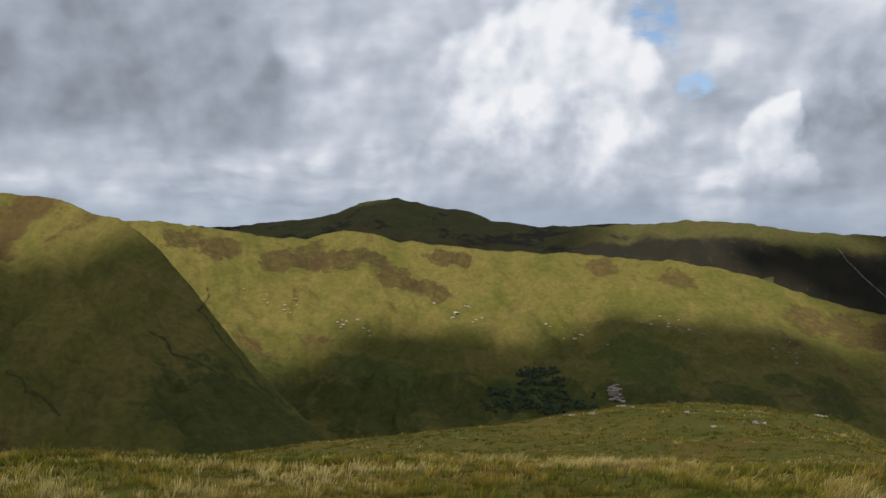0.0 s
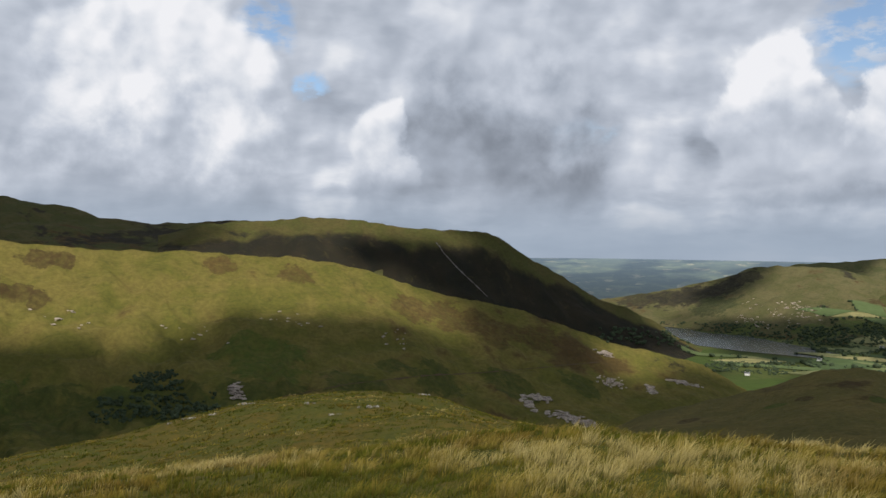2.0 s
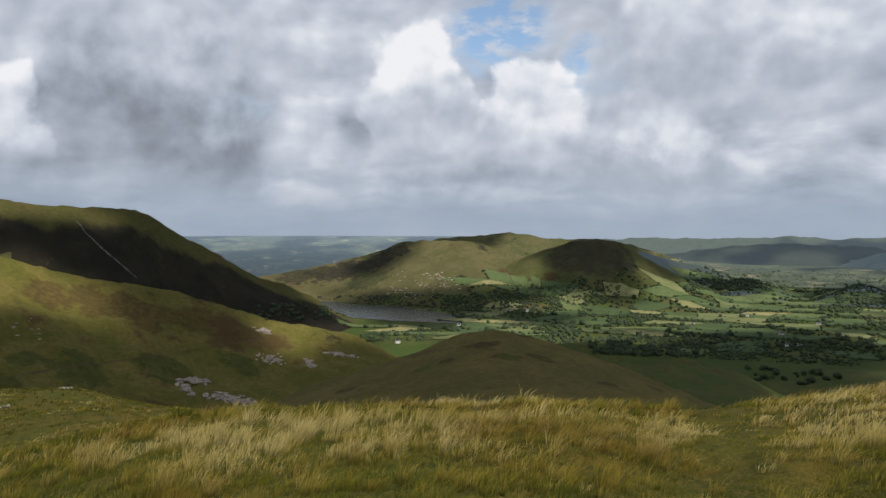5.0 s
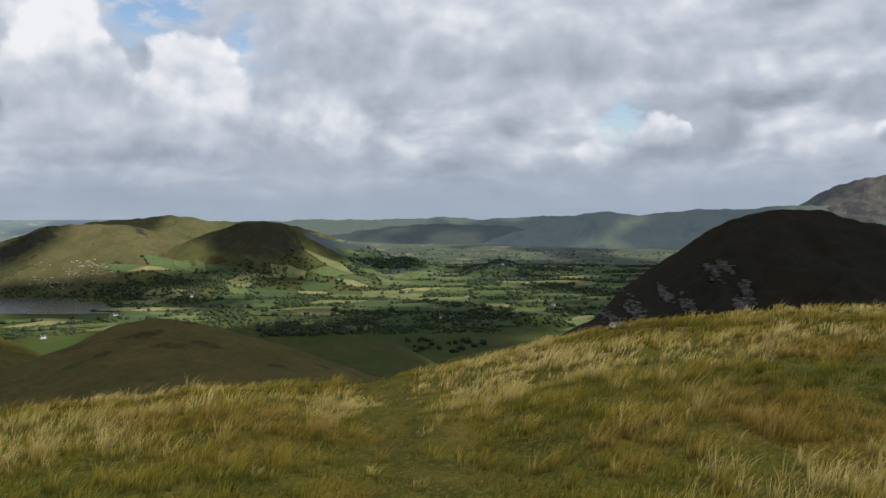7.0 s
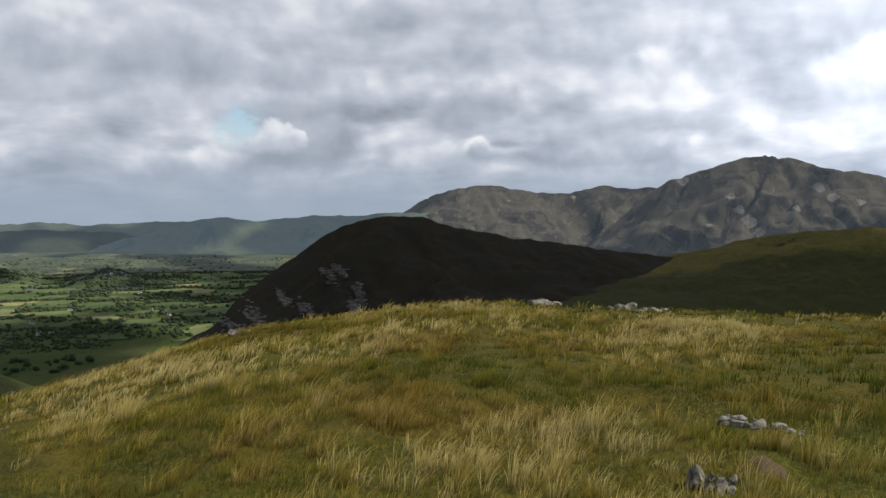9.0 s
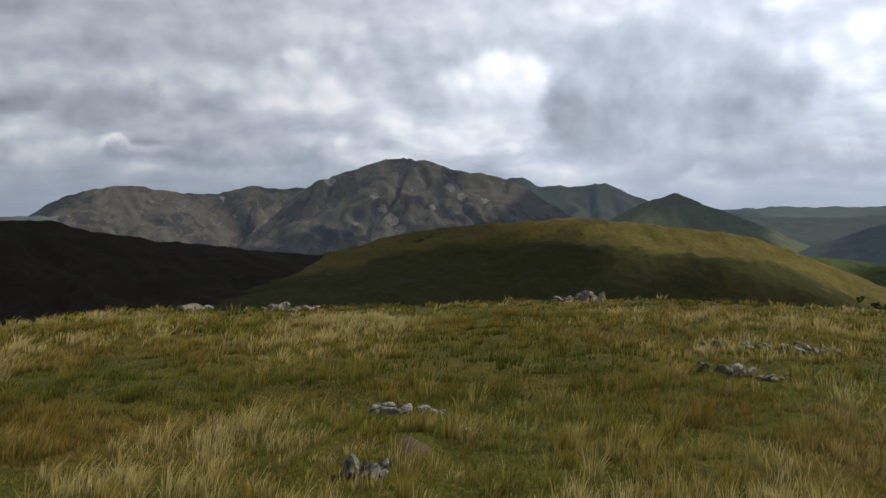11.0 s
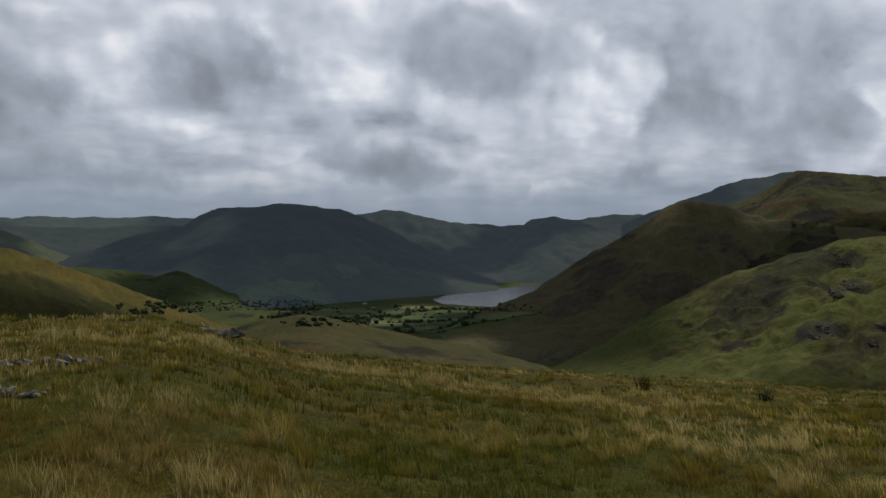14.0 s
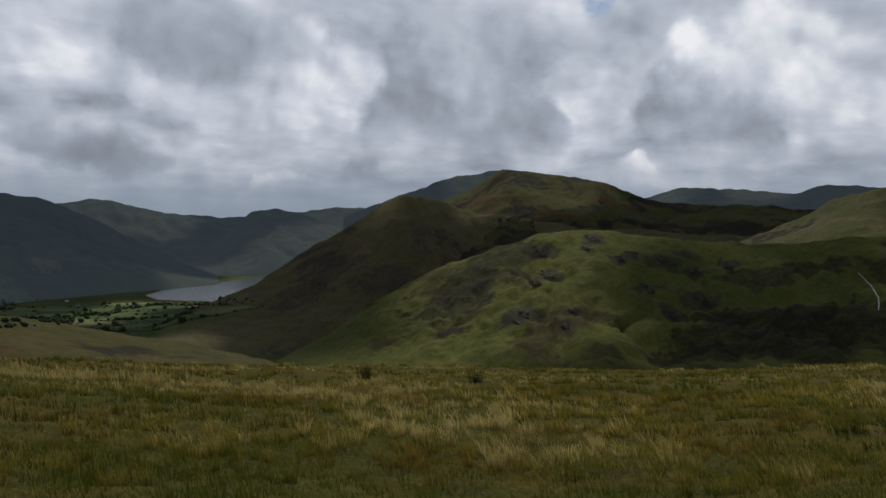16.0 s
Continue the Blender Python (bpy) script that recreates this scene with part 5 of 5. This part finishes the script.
def outcrop(az, el, stones, label, group=""):
    """A knot of bedrock breaking through the turf; stones: (across, back, width, depth, height, lean)."""
    p = spot(az, el)
    base = new("rock_outcrop")
    BARE.append((p.x, p.y, 0.12 + 0.22 * max(s_[2] for s_ in stones)))
    base.matrix_world = Matrix.Translation((p.x, p.y, p.z)) @ Matrix.Rotation(radians(-az), 4, "Z")
    rng = random.Random(int(az * 100))
    for k, (x, y, wd, dp, ht, lean) in enumerate(stones):
        pieces = [(x, y, wd * 0.5, dp * 0.5, ht * 0.8, lean)]
        for _ in range(5):
            f = rng.uniform(0.22, 0.42)
            pieces.append((x + rng.uniform(-0.6, 0.6) * wd, y + rng.uniform(-0.5, 0.4) * dp, wd * f, dp * f * rng.uniform(0.7, 1.2), ht * rng.uniform(0.35, 0.95), lean + rng.uniform(-34, 34)))
        for i, (px, py, pw, pd, ph, tilt) in enumerate(pieces):
            ob = part("stone", stone_mesh(int(az * 10) + k * 7 + i * 31, (pw, pd, ph)), None, base)
            ob.matrix_local = Matrix.Translation((px, py, 0.15 * ph)) @ Euler((radians(rng.uniform(-25, 25)), radians(tilt), radians(rng.uniform(-60, 60)))).to_matrix().to_4x4()
    return tagged(base, label, "rock", group)


outcrop(111.8, -6.2, [(-0.35, 0, 0.6, 0.5, 0.24, 6), (0.1, 0.1, 0.7, 0.5, 0.33, -8), (0.6, 0, 0.8, 0.5, 0.2, 10), (1.0, 0.1, 0.5, 0.4, 0.12, 5)], "pale lichen-covered rock outcrop on the crest")
outcrop(106.1, -6.4, [(0, 0, 0.55, 0.4, 0.17, 4), (0.3, 0, 0.35, 0.3, 0.1, -6)], "small pale rock in the crest grass")
outcrop(133.2, -6.3, [(0.1, 0, 0.6, 0.5, 0.5, -14), (-0.2, 0.1, 0.5, 0.45, 0.36, -20), (0.35, 0.05, 0.3, 0.3, 0.36, 12), (-0.95, 0.2, 0.6, 0.4, 0.12, 4)], "jagged pale rock outcrop on the skyline")
outcrop(119.4, -14.05, [(-0.12, 0.04, 0.10, 0.1, 0.12, 10), (-0.02, 0, 0.2, 0.16, 0.10, 5), (0.12, 0, 0.24, 0.16, 0.10, -4), (0.28, -0.03, 0.2, 0.14, 0.07, 6)], "low lichened rock ledge in the turf")
outcrop(117.1, -17.9, [(-0.03, 0, 0.17, 0.16, 0.14, -18), (0.08, 0, 0.15, 0.14, 0.10, 14), (0.02, -0.06, 0.13, 0.1, 0.06, 4)], "rough grey rock with moss beside bare soil")
outcrop(141.9, -10.8, [(0, 0, 0.3, 0.25, 0.14, 8), (0.2, -0.1, 0.2, 0.15, 0.08, -5), (0.5, -0.25, 0.24, 0.15, 0.06, 0)], "mossy rock half sunk in grass")
outcrop(143.6, -9.2, [(-0.3, 0, 0.4, 0.2, 0.09, 6), (0.15, 0, 0.4, 0.22, 0.1, -6), (0.6, -0.02, 0.3, 0.2, 0.12, 8), (0.9, -0.05, 0.25, 0.2, 0.07, 0)], "broken line of pale rock in the grass")
outcrop(156.3, -7.85, [(-0.3, 0, 0.5, 0.4, 0.28, -12), (0.1, 0, 0.5, 0.4, 0.24, 14), (0.5, -0.1, 0.4, 0.3, 0.16, 20), (-0.6, 0, 0.4, 0.3, 0.14, 0)], "dark fractured rocks at the slope edge")
outcrop(85.3, -8.55, [(0, 0, 0.5, 0.3, 0.12, 6), (0.3, 0, 0.3, 0.2, 0.08, -6)], "small pale rock in the crest grass")
outcrop(124.2, -15.2, [(0, 0, 0.16, 0.1, 0.04, 3)], "flat pale stone on bare soil")
for k, (a, e) in enumerate([(7.7, -11.9), (9.2, -11.65), (10.5, -11.48), (12.7, -10.85), (18.4, -11.76), (24.8, -10.45), (16.8, -11.02), (21, -11.3)]):
    outcrop(a, e, [(0, 0, 0.42, 0.34, 0.16, 5 + k), (0.5, 0.1, 0.26, 0.24, 0.1, -8), (-0.55, 0, 0.22, 0.2, 0.08, 4)][: 2 + k % 2], "pale boulders scattered over the grassy spur", "spur boulders")


# ---- bare soil by the rocks, and a clump of rushes ----
def soil(az, el, wide, deep):
    p = spot(az, el)
    rows = []
    for i in range(9):
        ang = np.linspace(0, 2 * math.pi, 29)
        k = i / 8 * (1 + 0.25 * perlin(np.cos(ang) * 1.3 + az, np.sin(ang) * 1.3))
        x, y = p.x + np.cos(ang) * wide * k, p.y + np.sin(ang) * deep * k
        z = ground_z(np.degrees(np.arctan2(x, y)) % 360, np.hypot(x, y)) + 0.03 * (1 - (i / 8) ** 2) - 0.004
        rows.append(np.stack([x, y, z], -1))
    BARE.append((p.x, p.y, max(wide, deep) * 0.8))
    tagged(part("bare_soil", grid_mesh("bare_soil", np.array(rows)), M_EARTH), "trodden patch of bare brown soil in the turf", "soil", kind="structure")


soil(121.0, -16.4, 0.16, 0.11)


def rushes(az, el, count, label):
    p, rng = spot(az, el), random.Random(int(az))
    bm = bmesh.new()
    for k in range(count):
        t, d = rng.uniform(0, 6.28), rng.uniform(0, 0.16)
        x, y, h = math.cos(t) * d, math.sin(t) * d, rng.uniform(0.25, 0.5)
        out = Vector((math.cos(t), math.sin(t), 0)) * h * rng.uniform(0.1, 0.5)
        base = [bm.verts.new((x + 0.006 * math.cos(c), y + 0.006 * math.sin(c), -0.03)) for c in (0, 2.1, 4.2)]
        top = bm.verts.new(Vector((x, y, h)) + out)
        for i in range(3):
            bm.faces.new((base[i], base[(i + 1) % 3], top))
    me = bpy.data.meshes.new("rush_clump")
    bm.to_mesh(me)
    bm.free()
    ob = part("rush_clump", me, M_RUSH)
    ob.location = p
    tagged(ob, label, "rushes")


M_RUSH = plain_paint("rush_stems", (0.045, 0.055, 0.02), 0.7)
rushes(185.6, -11.4, 90, "dark clump of rushes on the open grass")
rushes(193.4, -11.6, 50, "low dark clump of rushes in the grass")


# ---- near grass ----
def grass_material():
    mat, n = material("moor_grass")
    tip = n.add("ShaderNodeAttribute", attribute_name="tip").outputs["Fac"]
    dry_lit = n.add("ShaderNodeAttribute", attribute_name="dry_lit").outputs["Fac"]
    chance = n.add("ShaderNodeNewGeometry").outputs["Random Per Island"]
    ramp_ = n.add("ShaderNodeValToRGB", {0: dry_lit})
    e = ramp_.color_ramp.elements
    e[0].position, e[0].color = 0.0, (0.088, 0.110, 0.014, 1)
    e[1].position, e[1].color = 1.0, (0.68, 0.555, 0.235, 1)
    for p_, c_ in ((0.3, (0.190, 0.186, 0.024, 1)), (0.5, (0.30, 0.24, 0.038, 1)), (0.65, (0.36, 0.27, 0.052, 1)), (0.82, (0.50, 0.395, 0.115, 1))):
        e.new(p_).color = c_
    rust = n.add("ShaderNodeAttribute", attribute_name="rust").outputs["Fac"]
    shade = n.mix(n.remap(chance, 0, 1, 0.0, 0.4, False), ramp_.outputs[0], (0.085, 0.085, 0.014))
    shade = n.mix(n.math("MULTIPLY", rust, 0.5), shade, (0.21, 0.120, 0.026))
    shade = n.mix(n.remap(chance, 0.55, 1.0, 0.0, 0.35), shade, n.mix(1.0, shade, (1.6, 1.5, 1.3), "MULTIPLY"))
    # near-black roots painted in to darken the gaps between blades
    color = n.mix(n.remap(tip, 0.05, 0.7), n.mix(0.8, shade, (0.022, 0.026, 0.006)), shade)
    shader = n.add("ShaderNodeBsdfPrincipled", {"Base Color": color, "Roughness": 0.8, "Specular IOR Level": 0.06})
    thin = n.add("ShaderNodeBsdfTranslucent", {"Color": color})
    both = n.add("ShaderNodeMixShader", {0: 0.5, 1: shader.outputs[0], 2: thin.outputs[0]})
    n.add("ShaderNodeOutputMaterial", {0: both.outputs[0]})
    return mat


M_GRASS = grass_material()
WIND = np.array([math.sin(radians(150)), math.cos(radians(150))])


def trod(az, r):
    """1 on the worn path over the hilltop."""
    return np.exp(-((az - 69.5 + 0.3 * (r - 8)) * r / 57.3 / 0.42) ** 2) * smooth(r, 22, 14)


def blades(name, zones, tall, seed, label):
    rng = np.random.RandomState(seed)
    vs, tips, drys, rusts = [], [], [], []
    for r0, r1, a0, a1, count, k, width, height in zones:
        tufts = count // k
        ta = rng.uniform(a0, a1, tufts)
        tr = np.sqrt(rng.uniform(r0 ** 2, r1 ** 2, tufts))
        tx, ty = tr * np.sin(np.radians(ta)), tr * np.cos(np.radians(ta))
        clump = fbm(tx / 0.6, ty / 0.6, 3, seed)
        band = fbm(tx / 4.5, ty / 4.5, 4, 40)
        bare = trod(ta, tr)
        rank = smooth(ta, 24, 36) * smooth(ta, 70, 64) + 0.6 * smooth(ta, 70, 76) * smooth(ta, 110, 96) * smooth(tr, 8, 13)
        if tall:
            ok = (clump * 1.0 + band * 0.7 + 0.4 * rank + rng.uniform(-0.2, 0.2, tufts) > 0.10) & (rng.uniform(0, 1, tufts) > bare * 0.97)
        else:
            ok = rng.uniform(0, 1, tufts) > bare * 0.3
        for ox, oy, size in BARE:
            ok &= np.hypot(tx - ox, ty - oy) > size * (1.0 if tall else 0.7)
        tx, ty, ta, tr, clump, band, bare, rank = tx[ok], ty[ok], ta[ok], tr[ok], clump[ok], band[ok], bare[ok], rank[ok]
        tuft_h = height * rng.uniform(0.6, 1.3, len(ta)) * (1 + 0.9 * np.clip(clump, -0.7, 1)) * (1 - 0.5 * bare)
        if tall:
            dry_lit = 0.57 + 0.95 * band + 0.3 * clump + 0.10 * rank + rng.normal(0, 0.17, len(ta))
        else:
            dry_lit = 0.19 + 0.6 * band + rng.normal(0, 0.13, len(ta)) - 0.1 * bare
        # grass set greener and darker southward, northward and far out, partly for cloud shade
        dry_lit = dry_lit - 0.22 * smooth(ta, 192, 208) - 0.34 * smooth(tr, 40, 50) - 0.12 * smooth(ta, 40, 20)
        rust = smooth(fbm(tx / 2.4, ty / 2.4, 3, 77) + rng.normal(0, 0.1, len(tx)), 0.12, 0.55)
        out = rng.uniform(0, 6.283, (len(tx), k))
        far = np.sqrt(rng.uniform(0, 1, (len(tx), k))) * (0.03 + 0.0035 * tr + (0.05 if not tall else 0))[:, None]
        x, y = tx[:, None] + np.cos(out) * far, ty[:, None] + np.sin(out) * far
        h = tuft_h[:, None] * rng.uniform(0.55, 1.1, x.shape)
        x, y, h, out = x.ravel(), y.ravel(), h.ravel(), out.ravel()
        r, az = np.hypot(x, y), np.degrees(np.arctan2(x, y)) % 360
        z = ground_z(az, r) - 0.015
        face = np.arctan2(y, x) + math.pi / 2 + rng.uniform(-0.9, 0.9, len(x))
        wd = width * rng.uniform(0.6, 1.3, len(x))
        side = np.stack([np.cos(face) * wd / 2, np.sin(face) * wd / 2, 0 * x], -1)
        lean = h * rng.uniform(0.15, 0.6, len(x))
        splay = h * rng.uniform(0.1, 0.5, len(x))
        lx, ly = WIND[0] * lean + np.cos(out) * splay, WIND[1] * lean + np.sin(out) * splay
        base = np.stack([x, y, z], -1)
        midp = base + np.stack([lx * 0.3, ly * 0.3, h * 0.58], -1)
        tipp = base + np.stack([lx, ly, h * rng.uniform(0.8, 1.0, len(x))], -1)
        vs.append(np.stack([base - side, base + side, midp - side * 0.85, midp + side * 0.85, tipp], 1))
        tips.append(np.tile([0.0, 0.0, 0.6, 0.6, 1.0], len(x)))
        drys.append(np.repeat(np.clip(dry_lit, 0, 1), k * 5))
        rusts.append(np.repeat(rust, k * 5))
    v = np.concatenate(vs).reshape(-1, 3)
    tri = np.array([(0, 1, 3), (0, 3, 2), (2, 3, 4)])
    f = (np.arange(len(v) // 5)[:, None, None] * 5 + tri[None]).reshape(-1, 3)
    me = poly_mesh(name, v, f)
    me.attributes.new("tip", "FLOAT", "POINT").data.foreach_set("value", np.concatenate(tips).astype(np.float32))
    me.attributes.new("dry_lit", "FLOAT", "POINT").data.foreach_set("value", np.concatenate(drys).astype(np.float32))
    me.attributes.new("rust", "FLOAT", "POINT").data.foreach_set("value", np.concatenate(rusts).astype(np.float32))
    return tagged(part(name, me, M_GRASS), label, "grass", kind="stuff")


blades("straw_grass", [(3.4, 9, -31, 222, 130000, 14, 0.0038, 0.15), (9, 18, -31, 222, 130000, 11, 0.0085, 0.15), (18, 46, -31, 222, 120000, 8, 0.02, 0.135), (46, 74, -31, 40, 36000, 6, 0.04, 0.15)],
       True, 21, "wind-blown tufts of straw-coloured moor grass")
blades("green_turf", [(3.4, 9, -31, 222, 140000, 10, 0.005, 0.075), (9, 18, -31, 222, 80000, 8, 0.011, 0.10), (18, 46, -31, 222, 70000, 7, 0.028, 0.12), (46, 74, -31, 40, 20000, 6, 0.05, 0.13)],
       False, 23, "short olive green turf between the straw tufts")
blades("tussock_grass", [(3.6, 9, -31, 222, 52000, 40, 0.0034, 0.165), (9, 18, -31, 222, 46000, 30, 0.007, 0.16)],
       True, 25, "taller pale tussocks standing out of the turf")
